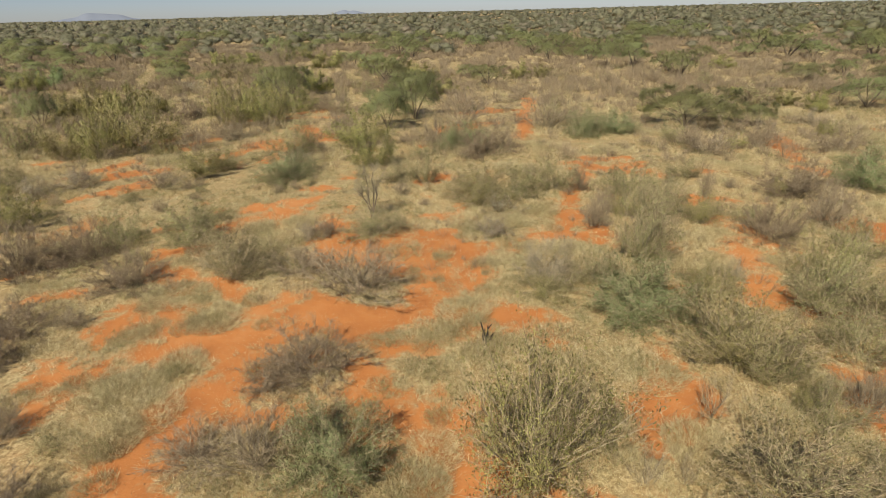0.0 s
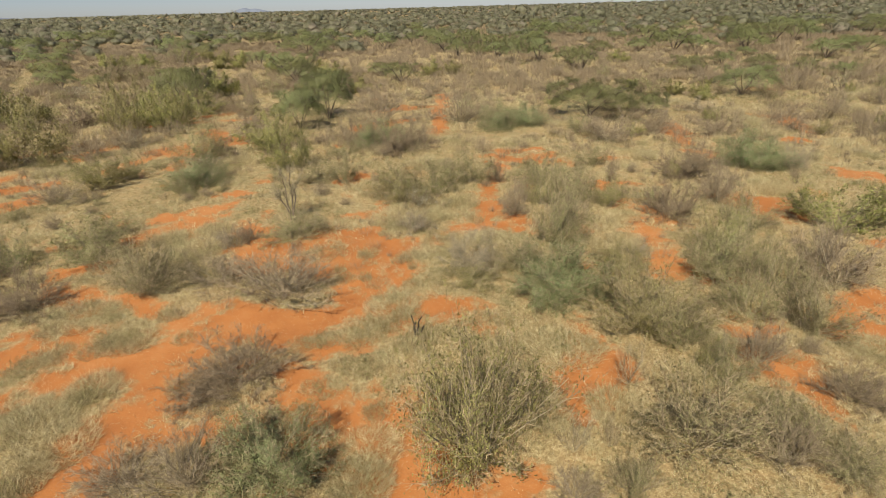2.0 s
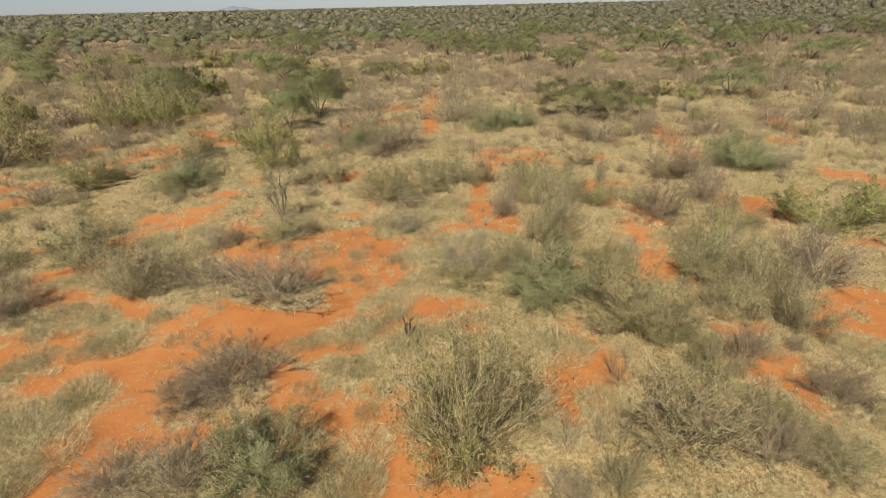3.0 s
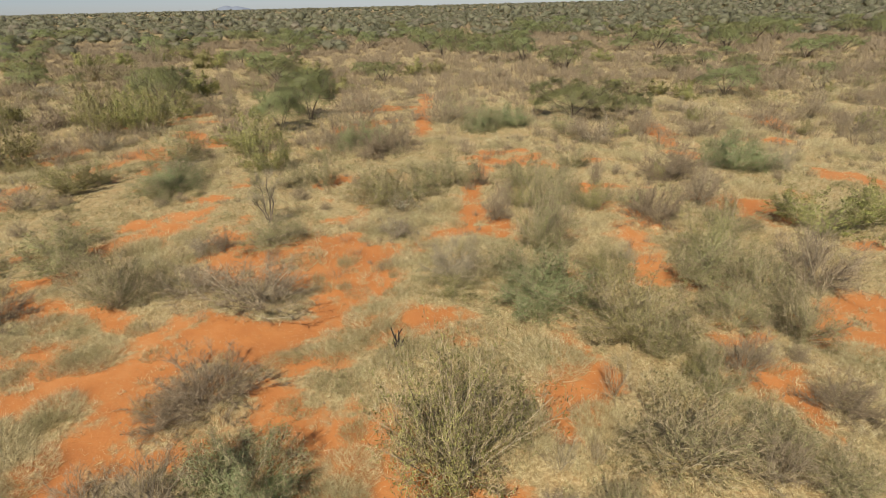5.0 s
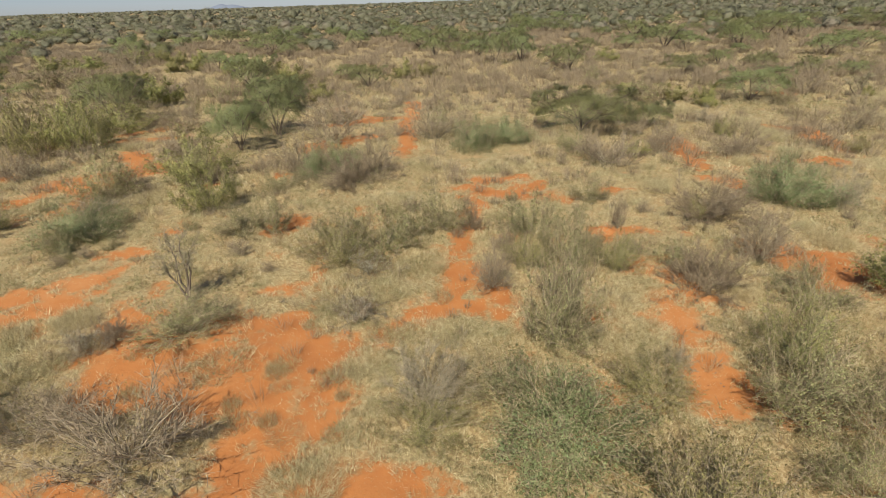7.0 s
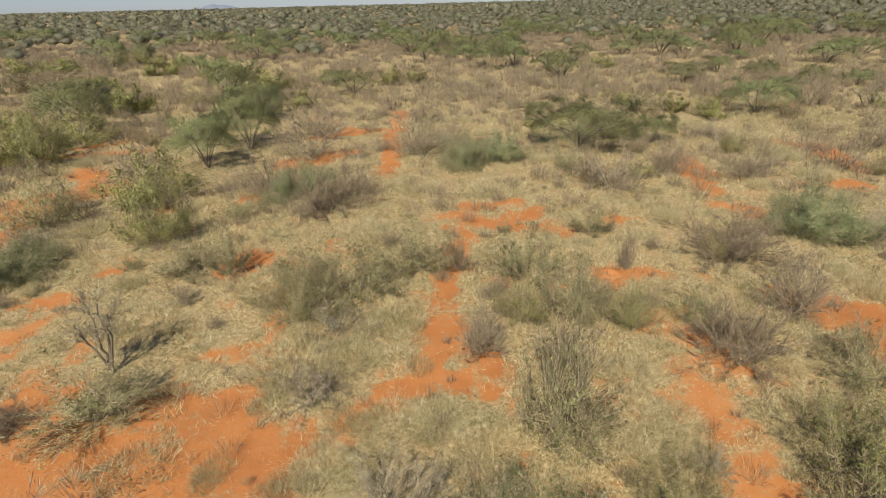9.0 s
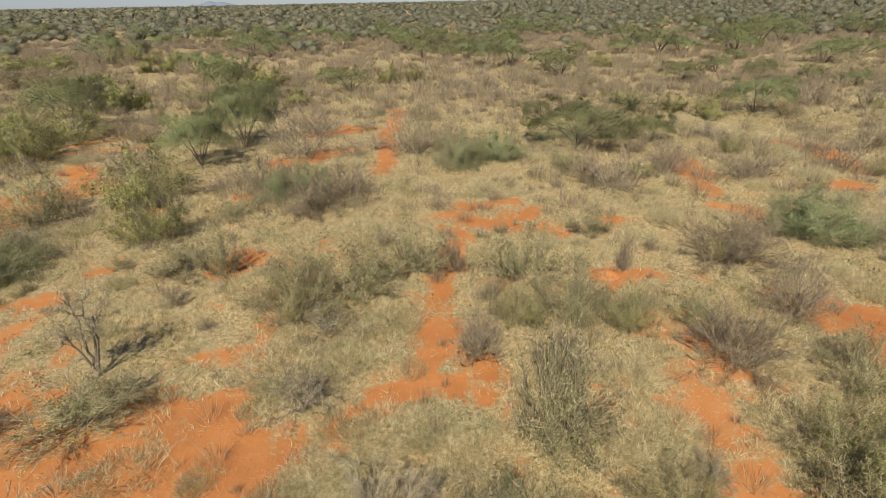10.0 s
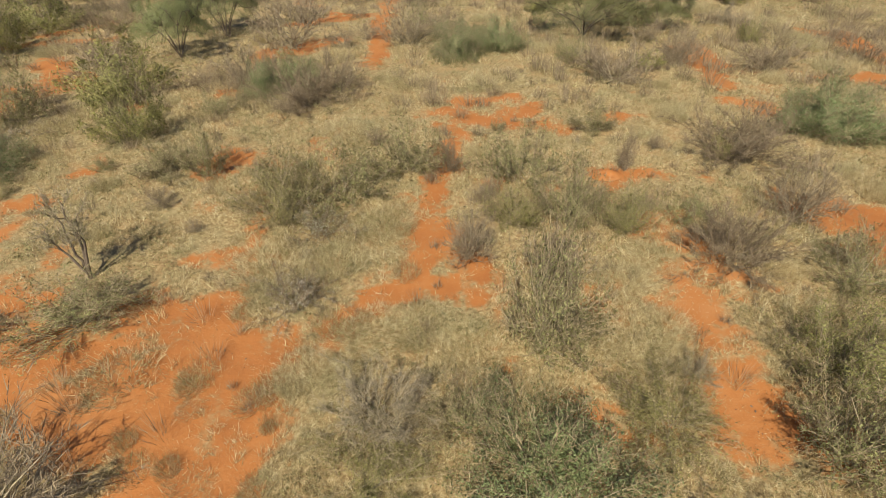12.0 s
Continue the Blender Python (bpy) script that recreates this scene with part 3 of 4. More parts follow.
def dead_tree_parts(r, w, h):
    """A leafless tree: crooked trunks that fork at the foot, spreading limbs and a dense net of fine twigs."""
    az = np.array([1.5, 3.05, 0.45, 2.3])
    n = len(az)
    s = np.linspace(0, 1, 8)[None, :, None]
    lean = np.array([0.10, 0.27, 0.24, 0.18]) * w
    tip = np.stack([np.cos(az) * lean, np.sin(az) * lean, np.array([0.86, 0.60, 0.80, 0.72]) * h], 1)
    tr = tip[:, None] * s
    tr[:, :, :2] *= 0.55 + 0.45 * s
    tr = tr + np.cumsum(r.normal(size=(n, 8, 3)), axis=1) * 0.018 * h * np.minimum(1, s * 3)
    tr[:, 0] = [0, 0, -0.06]
    limbs = shoots(r, tr, 7, 0.8, 0.19 * w, 0.34, start=0.3, k=5, wild=0.10)
    limbs[:, :, 2] = np.minimum(limbs[:, :, 2], h * 0.92)
    br = shoots(r, limbs, 9, 0.8, 0.12 * w, 0.2, start=0.12, k=3)
    br[:, :, 2] = np.minimum(br[:, :, 2], h)
    tw = shoots(r, br, 8, 0.8, 0.065 * w, 0.12, start=0.1, k=2)
    return [("trunk", tri_mesh("trunk", *tubes(tr[i:i + 1], 0.05, 0.35, 6), BARK["dark"])) for i in range(n)] + [
            ("limb", tri_mesh("limb", *tubes(limbs[i:i + 1], 0.013, 0.35, 4), BARK["dark"])) for i in range(len(limbs))] + [
            ("twig_mass", tri_mesh("twig_mass", *joined(tubes(br, 0.008, 0.4), slivers(r, tw[:, 0], tw[:, -1], 0.007)), BARK["pale"])),
            ("foliage", leaf_mesh("foliage", r, along(r, tw, 1500, 0.0, 0.05), 0.045, np.tile([0.0, 0.0, 1.0], (1500, 1)), LEAF["grey"]))]


def tussock_parts(r, w, h, n=420, spread=0.40, reach=0.55):
    """Arching dry blades and a few soft grey leaves round one foot."""
    az, d = r.uniform(0, 2 * np.pi, n), np.sqrt(r.uniform(0, 1, n))
    foot = np.stack([np.cos(az) * d * w * spread, np.sin(az) * d * w * spread, np.full(n, -0.02)], 1)
    a2 = az + r.normal(size=n) * 0.9
    tip = foot + np.stack([np.cos(a2), np.sin(a2), r.uniform(0.05, 0.85, n)], 1) * (h * reach * r.uniform(0.35, 1.0, n))[:, None]
    tw = slivers(r, foot, tip, 0.0042)
    m = n // 2
    a3 = r.uniform(0, 2 * np.pi, m)
    p0 = foot[:m]
    p1 = p0 + np.stack([np.cos(a3), np.sin(a3), r.uniform(0.4, 1.6, m)], 1) * (h * 0.36 * r.uniform(0.4, 1.0, m))[:, None]
    path = np.stack([p0, p1], 1)
    return [("blade_tuft", tri_mesh("blade_tuft", *tw, GRASS)), ("stem_clump", tri_mesh("stem_clump", *slivers(r, p0, p1, 0.004), BARK["grey"] if n < 1000 else GRASS)),
            ("foliage", tri_mesh("foliage", *leaves(r, along(r, path, 520 if n < 1000 else 160, 0.15, 0.06), 0.034), LEAF["grey"]))]


def build(kind, r, far):
    if kind == "G":
        w, h = 3.6, 2.3
        p = shrub_parts(r, w, h, 74, 14, 5, 1.5, 0.3, 27000, 0.055, LEAF["green"], BARK["grey"], wild=0.04, r0=0.010, l1=0.34, l2=0.2, low=0.9, stray=0.08) if not far else \
            shrub_parts(r, w, h, 26, 6, 2, 1.5, 0.3, 5200, 0.15, LEAF["green"], BARK["grey"], far=2.2, stray=0.1)
    elif kind == "O":
        w, h = 3.6, 2.6
        p = shrub_parts(r, w, h, 54, 12, 6, 1.3, 0.26, 13000, 0.054, LEAF["olive"], BARK["grey"], l1=0.38, l2=0.15, far=0.8) if far == -1 else \
            shrub_parts(r, w, h, 36, 9, 4, 1.3, 0.26, 7200, 0.086, LEAF["olive"], BARK["grey"], l1=0.38, l2=0.16) if not far else \
            shrub_parts(r, w, h, 22, 6, 3, 1.35, 0.26, 4600, 0.15, LEAF["olive"], BARK["grey"], far=2.2, stray=0.1)
    elif kind == "R":
        w, h = 3.0, 1.7
        p = shrub_parts(r, w, h, 84, 12, 8, 1.5, 0.32, 3600, 0.042, LEAF["drab"], BARK["ash"], r0=0.008, wild=0.12, l1=0.32, l2=0.17, far=0.72, low=0.88) if not far else \
            shrub_parts(r, w, h, 26, 8, 4, 1.4, 0.32, 350, 0.12, LEAF["drab"], BARK["ash"], wild=0.09, l1=0.5, l2=0.3, far=2.4)
    elif kind == "T":
        w, h = 2.8, 2.2
        p = shrub_parts(r, w, h, 44, 12, 6, 1.25, 0.22, 7000, 0.056, LEAF["grey"], BARK["grey"], wild=0.09, l1=0.42, l2=0.19, far=0.8) if far == -1 else \
            shrub_parts(r, w, h, 32, 9, 4, 1.25, 0.22, 4600, 0.070, LEAF["grey"], BARK["grey"], wild=0.08, l1=0.44, l2=0.2) if not far else \
            shrub_parts(r, w, h, 20, 6, 4, 1.2, 0.22, 1300, 0.13, LEAF["grey"], BARK["brown"], wild=0.08, l1=0.5, l2=0.28, far=2.2)
    elif kind == "P":
        w, h = 3.0, 1.9
        p = shrub_parts(r, w, h, 60, 15, 11, 1.5, 0.3, 500, 0.045, LEAF["grey"], BARK["pale"], wild=0.24, l1=0.4, l2=0.2, far=0.62, lift=-0.02, low=0.7)
    elif kind == "K":
        w, h = 2.6, 2.0
        p = shrub_parts(r, w, h, 46, 10, 6, 1.15, 0.2, 900, 0.040, LEAF["drab"], BARK["mauve"], wild=0.10, l1=0.44, l2=0.2) if not far else \
            shrub_parts(r, w, h, 30, 8, 5, 1.15, 0.2, 420, 0.08, LEAF["drab"], BARK["mauve"], wild=0.09, l1=0.48, l2=0.24, far=1.15)
    elif kind == "B":
        w, h = 1.5, 1.6
        p = shrub_parts(r, w, h, 18, 7, 5, 0.8, 0.04, 200, 0.03, LEAF["drab"], BARK["grey"], r0=0.006, wild=0.14, l1=0.5, l2=0.25, far=0.6)
    elif kind == "W":
        w, h = 3.0, 1.5
        p = shrub_parts(r, w, h, 40, 10, 4, 1.35, 0.3, 2600, 0.055, LEAF["silver"], BARK["ash"], wild=0.08)
    elif kind == "A":
        w, h = 6.4, 3.7
        p = thorn_tree_parts(r, w, h, 30000, 0.095) if not far else thorn_tree_parts(r, w, h, 12000, 0.12, 4, 3, 1.6) if far == 1 else thorn_tree_parts(r, w, h, 4200, 0.2, 3, 2, 2.6)
    elif kind == "D":
        w, h = 2.4, 2.6
        p = dead_tree_parts(r, w, h)
    elif kind == "H":
        w, h = 2.0, 0.8
        p = tussock_parts(r, w, h, 1900, 0.46, 0.5)
    else:
        w, h = 1.6, 0.6
        p = tussock_parts(r, w, h)
    return *true_size(p), p


def true_size(parts):
    """The spread and height that a plant has as grown, stray tips apart; leafy plants by their leaves."""
    leafy = [me for name, me in parts if name in ("foliage", "crown") and len(me.vertices) > 6000]
    cloud = []
    for me in leafy or [me for _, me in parts]:
        co = np.empty(len(me.vertices) * 3, np.float32)
        me.vertices.foreach_get("co", co)
        cloud.append(co.reshape(-1, 3))
    co = np.concatenate(cloud)
    return 2 * float(np.percentile(np.hypot(co[:, 0], co[:, 1]), 89)), float(np.percentile(co[:, 2], 98.5))


PROTO, SEEN = {}, {}
place = np.random.default_rng(21)
PLACED = []


def plant(kind, x, y, w, h, far=None):
    """One plant of a kind at its place, with its spread and height."""
    if far is None:
        gone = math.hypot(x - 2, y - 14)
        far = int(gone > (62 if kind in "AGO" else 34 if kind == "K" else 50) and kind in "GORTAK")
        far = 2 if kind == "A" and gone > 105 else far
        if not far and kind in "OT" and min(math.hypot(x - 0.6, y - 2), math.hypot(x - 3.6, y - 16)) < 19:
            far = -1
    i = SEEN[kind, far] = SEEN.get((kind, far), -1) + 1
    key = (kind, far, i % (2 if kind in "GDWBP" else 4 if kind in "TK" else 3))
    spin = place.uniform(0, 6.283)
    turn = Matrix.Rotation(0.0 if kind == "D" else spin, 4, "Z")
    name, label, category = KINDS[kind]
    low = h < 0.62 * w
    label = ("large " if w > 4.4 and kind in "GORTA" else "small " if w < 1.5 else "broad low " if low and kind in "OT" else "") + label
    at = (x, y, float(height(x, y)) - 0.02)
    PLACED.append((x, y, w))
    if key not in PROTO:
        ow, oh, parts = build(kind, np.random.default_rng(100 + len(PROTO)), far)
        ob = new(name)
        for pn, me in parts:
            part(pn, me, ob)
        PROTO[key] = (ob, ow, oh)
        m = Matrix.LocRotScale(at, None, (w / ow, w / ow, h / oh)) @ turn
        ob.matrix_basis = m
    else:
        src, ow, oh = PROTO[key]
        m = Matrix.LocRotScale(at, None, (w / ow, w / ow, h / oh)) @ turn
        ob = copy_thing(src, Matrix.Identity(4))
        ob.matrix_basis = m
    tagged(ob, label, category, GROUPS[kind])


plant("S", 0.54, 13.76, 1.10, 0.56)
plant("O", 1.72, 12.34, 4.13, 3.83)
plant("S", 3.62, 12.98, 1.05, 0.56)
plant("H", 4.18, 13.61, 1.49, 0.53)
plant("B", 4.66, 12.28, 1.04, 1.46)
plant("S", -1.21, 14.01, 0.85, 0.53)
plant("S", 2.58, 17.21, 0.73, 0.33)
plant("H", -1.11, 12.72, 1.71, 0.30)
plant("S", 3.64, 17.11, 0.89, 0.34)
plant("S", 3.15, 17.44, 0.89, 0.49)
plant("S", 1.19, 17.69, 0.73, 0.29)
plant("S", -0.99, 11.46, 1.14, 0.57)
plant("B", 5.66, 12.39, 0.71, 1.29)
plant("S", 0.18, 17.64, 1.15, 0.58)
plant("S", -0.31, 17.46, 1.14, 0.61)
plant("S", -1.52, 16.24, 1.09, 0.47)
plant("H", -1.36, 11.50, 1.80, 0.50)
plant("S", -1.56, 11.79, 0.89, 0.41)
plant("H", 6.29, 13.91, 1.68, 0.62)
plant("S", 4.25, 17.69, 0.67, 0.25)
plant("S", 0.64, 18.34, 0.97, 0.51)
plant("H", 5.43, 17.05, 2.67, 0.57)
plant("S", 5.03, 17.50, 1.03, 0.37)
plant("S", -2.09, 16.26, 1.18, 0.52)
plant("S", 1.96, 18.69, 1.15, 0.45)
plant("S", -1.75, 10.97, 1.12, 0.45)
plant("T", 5.82, 10.87, 1.16, 1.34)
plant("S", 5.61, 17.53, 0.98, 0.38)
plant("S", -2.93, 15.29, 1.13, 0.38)
plant("S", 3.54, 18.88, 0.94, 0.49)
plant("B", 7.13, 14.98, 1.34, 1.74)
plant("S", 2.53, 19.21, 1.18, 0.46)
plant("S", -2.15, 10.76, 1.10, 0.44)
plant("H", 7.18, 12.94, 1.43, 0.39)
plant("S", -2.71, 16.49, 0.83, 0.38)
plant("S", 3.05, 19.24, 0.68, 0.31)
plant("S", 6.20, 17.54, 0.78, 0.28)
plant("S", 6.61, 16.99, 1.01, 0.49)
plant("S", -0.03, 19.28, 1.02, 0.45)
plant("S", -3.51, 15.36, 0.82, 0.27)
plant("S", -1.05, 18.81, 1.02, 0.56)
plant("S", -2.20, 17.87, 1.18, 0.56)
plant("S", -1.61, 18.87, 0.88, 0.43)
plant("H", -2.04, 18.66, 1.78, 0.44)
plant("G", -3.80, 12.10, 3.35, 1.70)
plant("S", -0.63, 19.69, 0.84, 0.41)
plant("S", 7.61, 11.12, 1.17, 0.56)
plant("T", 8.24, 12.28, 3.21, 2.21)
plant("S", -3.42, 18.04, 1.14, 0.55)
plant("H", -1.06, 20.31, 2.26, 0.53)
plant("H", 8.98, 15.18, 1.81, 0.53)
plant("S", -3.93, 17.93, 1.00, 0.35)
plant("S", -4.42, 17.78, 1.03, 0.37)
plant("O", 9.01, 18.31, 4.01, 2.69)
plant("O", 2.43, 22.23, 2.54, 0.83)
plant("R", -6.07, 15.80, 3.51, 1.50)
plant("K", -6.04, 11.75, 2.24, 1.63)
plant("T", 9.70, 17.29, 1.99, 1.84)
plant("S", 10.38, 14.82, 1.02, 0.56)
plant("O", 10.31, 15.90, 1.13, 1.06)
plant("S", -0.24, 22.23, 0.91, 0.46)
plant("K", 10.23, 11.57, 1.55, 1.43)
plant("T", 10.55, 15.18, 1.55, 1.51)
plant("G", 6.30, 21.49, 4.39, 1.88)
plant("T", 10.87, 12.57, 1.92, 1.25)
plant("S", -1.86, 22.48, 1.22, 0.26)
plant("S", -6.35, 18.22, 0.72, 0.26)
plant("R", -7.32, 15.11, 2.16, 0.85)
plant("P", 2.65, 23.79, 2.77, 1.99)
plant("S", 11.73, 11.97, 0.90, 0.38)
plant("T", 4.81, 23.54, 2.08, 1.49)
plant("S", -7.87, 15.67, 1.13, 0.56)
plant("S", -2.53, 22.98, 0.64, 0.56)
plant("H", 11.95, 12.17, 1.52, 0.30)
plant("T", 11.76, 11.27, 2.03, 1.00)
plant("K", -7.86, 11.65, 2.41, 1.10)
plant("S", -0.32, 23.88, 0.46, 0.53)
plant("K", 11.98, 15.89, 1.79, 1.77)
plant("S", -3.38, 22.95, 0.95, 0.48)
plant("S", 12.22, 11.74, 0.68, 0.29)
plant("K", -5.89, 21.80, 4.73, 2.00)
plant("S", -0.95, 24.70, 1.04, 0.35)
plant("S", 12.92, 11.70, 1.02, 0.53)
plant("S", 0.09, 25.02, 0.67, 0.38)
plant("S", 13.04, 16.15, 1.10, 0.56)
plant("S", 12.94, 11.05, 1.02, 0.38)
plant("S", -3.83, 23.77, 0.62, 0.56)
plant("S", -0.56, 25.12, 1.04, 0.46)
plant("H", 1.60, 25.53, 1.56, 0.30)
plant("S", -2.50, 24.63, 0.77, 0.17)
plant("H", 0.37, 25.65, 1.72, 0.31)
plant("R", 13.98, 13.90, 2.29, 1.17)
plant("S", -9.09, 18.53, 0.93, 0.33)
plant("O", 9.73, 23.19, 2.96, 1.00)
plant("S", -2.78, 25.34, 0.86, 0.40)
plant("T", 13.27, 18.98, 2.60, 1.75)
plant("H", -10.48, 13.19, 2.04, 0.45)
plant("S", -2.64, 25.65, 1.14, 0.57)
plant("S", -10.07, 10.51, 0.97, 0.44)
plant("S", -6.11, 23.70, 0.89, 0.22)
plant("H", 5.24, 26.25, 1.97, 0.35)
plant("S", 0.30, 26.64, 0.82, 0.30)
plant("S", -10.64, 11.81, 1.13, 0.46)
plant("S", -10.87, 15.27, 1.00, 0.41)
plant("S", -10.87, 12.62, 0.67, 0.32)
plant("S", -10.97, 14.60, 0.75, 0.28)
plant("H", 2.42, 26.98, 2.21, 0.37)
plant("S", 1.42, 26.99, 1.14, 0.57)
plant("H", -10.93, 12.03, 1.74, 0.40)
plant("S", -10.60, 10.29, 0.73, 0.24)
plant("H", -11.03, 15.78, 1.73, 0.49)
plant("H", 3.59, 27.08, 2.06, 0.43)
plant("S", 0.76, 27.21, 1.13, 0.58)
plant("S", -11.04, 11.47, 1.18, 0.63)
plant("S", 1.93, 27.37, 0.70, 0.35)
plant("T", 7.34, 26.30, 3.20, 3.36)
plant("S", -11.46, 14.31, 1.20, 0.41)
plant("T", 15.12, 17.70, 2.45, 2.07)
plant("S", -11.13, 10.07, 0.91, 0.39)
plant("S", -11.02, 18.41, 0.98, 0.54)
plant("S", -4.94, 25.92, 2.16, 0.60)
plant("H", -11.88, 14.07, 2.33, 0.55)
plant("P", 11.12, 24.51, 1.09, 0.89)
plant("S", -10.48, 20.18, 1.00, 0.56)
plant("H", -11.30, 18.56, 2.03, 0.38)
plant("S", 11.19, 24.66, 0.97, 0.56)
plant("T", 13.69, 21.85, 3.10, 2.59)
plant("S", -11.74, 10.73, 0.66, 0.26)
plant("S", -11.50, 9.75, 0.74, 0.41)
plant("S", -12.23, 13.52, 0.99, 0.51)
plant("S", -12.27, 14.32, 0.94, 0.51)
plant("S", -7.46, 24.69, 0.82, 0.56)
plant("S", -11.62, 18.49, 1.08, 0.38)
plant("H", 10.03, 25.89, 2.75, 0.46)
plant("S", -12.18, 11.69, 1.01, 0.54)
plant("K", -9.38, 23.20, 3.11, 1.31)
plant("S", -12.01, 18.31, 1.17, 0.52)
plant("S", -1.97, 28.14, 0.77, 0.39)
plant("R", -11.95, 9.32, 1.97, 1.06)
plant("S", -12.22, 17.90, 1.19, 0.55)
plant("W", -0.21, 28.59, 2.62, 1.05)
plant("H", 16.63, 16.27, 1.92, 0.35)
plant("S", -0.96, 28.55, 1.06, 0.46)
plant("T", 15.41, 20.91, 3.24, 2.38)
plant("H", 10.95, 26.32, 1.84, 0.40)
plant("S", -13.24, 14.81, 0.78, 0.27)
plant("S", -0.57, 29.05, 0.74, 0.29)
plant("S", -13.32, 14.30, 0.72, 0.35)
plant("S", -1.74, 29.06, 1.02, 0.46)
plant("S", 3.23, 29.68, 1.07, 0.56)
plant("S", -13.49, 17.42, 0.97, 0.43)
plant("S", -0.25, 29.73, 1.10, 0.38)
plant("S", -13.49, 18.05, 0.94, 0.33)
plant("S", -14.16, 14.41, 0.95, 0.43)
plant("S", -14.20, 13.87, 0.75, 0.26)
plant("K", 8.36, 29.24, 2.46, 1.56)
plant("S", -14.23, 17.55, 0.98, 0.32)
plant("S", -14.34, 17.05, 1.18, 0.43)
plant("H", 0.85, 30.59, 2.06, 0.60)
plant("R", -14.46, 11.57, 1.82, 1.04)
plant("H", 10.44, 28.41, 1.88, 0.56)
plant("S", -5.23, 29.05, 1.18, 0.53)
plant("O", 15.08, 24.40, 3.29, 2.47)
plant("K", 5.56, 30.35, 2.05, 2.02)
plant("H", -1.55, 30.44, 2.80, 0.56)
plant("T", -12.56, 22.45, 3.37, 2.58)
plant("T", -6.95, 28.36, 3.44, 1.50)
plant("H", -14.22, 20.29, 2.77, 0.46)
plant("S", -15.40, 13.19, 1.12, 0.49)
plant("S", -15.43, 13.84, 0.70, 0.23)
plant("K", 18.23, 21.13, 3.89, 2.71)
plant("S", -14.98, 19.31, 1.00, 0.56)
plant("S", -15.83, 12.85, 0.91, 0.49)
plant("S", -10.97, 26.36, 0.91, 0.50)
plant("S", -14.36, 21.38, 0.65, 0.56)
plant("S", -11.54, 26.19, 0.90, 0.46)
plant("H", 11.80, 29.48, 1.99, 0.41)
plant("S", -10.29, 27.61, 1.10, 0.59)
plant("S", -10.74, 27.21, 0.72, 0.38)
plant("R", -9.68, 28.18, 1.57, 0.96)
plant("W", -10.40, 27.60, 1.97, 0.92)
plant("W", 0.02, 32.52, 2.69, 1.04)
plant("H", 2.53, 32.82, 2.40, 0.61)
plant("O", 7.48, 32.33, 2.14, 1.87)
plant("D", -7.72, 30.50, 1.60, 3.30)
plant("H", -12.18, 27.14, 3.00, 0.53)
plant("R", 14.59, 29.28, 3.58, 1.91)
plant("T", 9.66, 32.28, 2.67, 2.48)
plant("O", 11.68, 31.35, 2.09, 1.99)
plant("R", -18.13, 14.66, 1.90, 1.37)
plant("O", -1.55, 33.89, 3.80, 2.35)
plant("R", -16.96, 21.09, 3.58, 1.52)
plant("H", 16.04, 28.66, 1.54, 0.44)
plant("T", 0.69, 35.08, 3.97, 2.34)
plant("T", 18.19, 27.65, 2.92, 1.85)
plant("R", -19.10, 16.75, 3.18, 1.31)
plant("S", 21.32, 23.45, 1.29, 0.56)
plant("T", 14.47, 31.97, 2.03, 0.75)
plant("T", -16.97, 26.12, 3.88, 2.29)
plant("T", -2.02, 36.19, 2.96, 1.88)
plant("T", 8.73, 35.71, 3.58, 2.35)
plant("T", 3.63, 37.01, 3.13, 2.45)
plant("R", 5.52, 36.97, 1.29, 1.67)
plant("K", 18.55, 31.71, 2.75, 2.48)
plant("O", 22.69, 26.91, 4.92, 2.24)
plant("T", -5.63, 37.61, 1.99, 2.46)
plant("K", 13.39, 36.12, 0.87, 2.03)
plant("R", -21.35, 23.37, 3.37, 2.18)
plant("T", -18.45, 28.97, 4.36, 1.40)
plant("T", -20.86, 25.51, 2.80, 2.21)
plant("T", -7.64, 38.17, 3.46, 1.64)
plant("R", -23.97, 21.86, 4.21, 2.40)
plant("H", 0.61, 41.62, 2.84, 0.59)
plant("O", 17.98, 36.67, 1.23, 1.24)
plant("O", 26.43, 27.67, 3.03, 2.22)
plant("R", 19.02, 37.04, 5.45, 2.57)
plant("T", 13.26, 40.50, 2.31, 1.65)
plant("T", -16.71, 36.32, 1.88, 1.91)
plant("G", -16.84, 38.53, 4.42, 1.91)
plant("O", -10.77, 42.26, 3.60, 3.14)
plant("R", -1.79, 46.35, 5.54, 2.44)
plant("T", -7.00, 45.66, 2.82, 1.26)
plant("S", 7.79, 46.78, 0.88, 0.33)
plant("S", 7.25, 46.92, 0.70, 0.27)
plant("S", 6.72, 47.05, 0.99, 0.49)
plant("G", 24.67, 38.63, 4.64, 2.62)
plant("S", 8.91, 46.90, 0.90, 0.49)
plant("S", 19.01, 43.02, 1.13, 0.54)
plant("S", 8.38, 47.07, 1.02, 0.37)
plant("S", 18.21, 43.91, 0.65, 0.36)
plant("S", 19.74, 43.19, 0.78, 0.35)
plant("O", -29.67, 26.94, 4.12, 2.64)
plant("W", -17.51, 42.25, 3.88, 1.09)
plant("K", -24.98, 35.28, 3.71, 2.04)
plant("G", -5.07, 47.68, 2.24, 2.10)
plant("S", 18.91, 44.01, 0.96, 0.51)
plant("H", 3.84, 48.74, 3.10, 0.62)
plant("P", 27.43, 37.75, 2.55, 2.15)
plant("H", 9.34, 48.15, 3.80, 0.62)
plant("S", 3.13, 49.02, 1.04, 0.51)
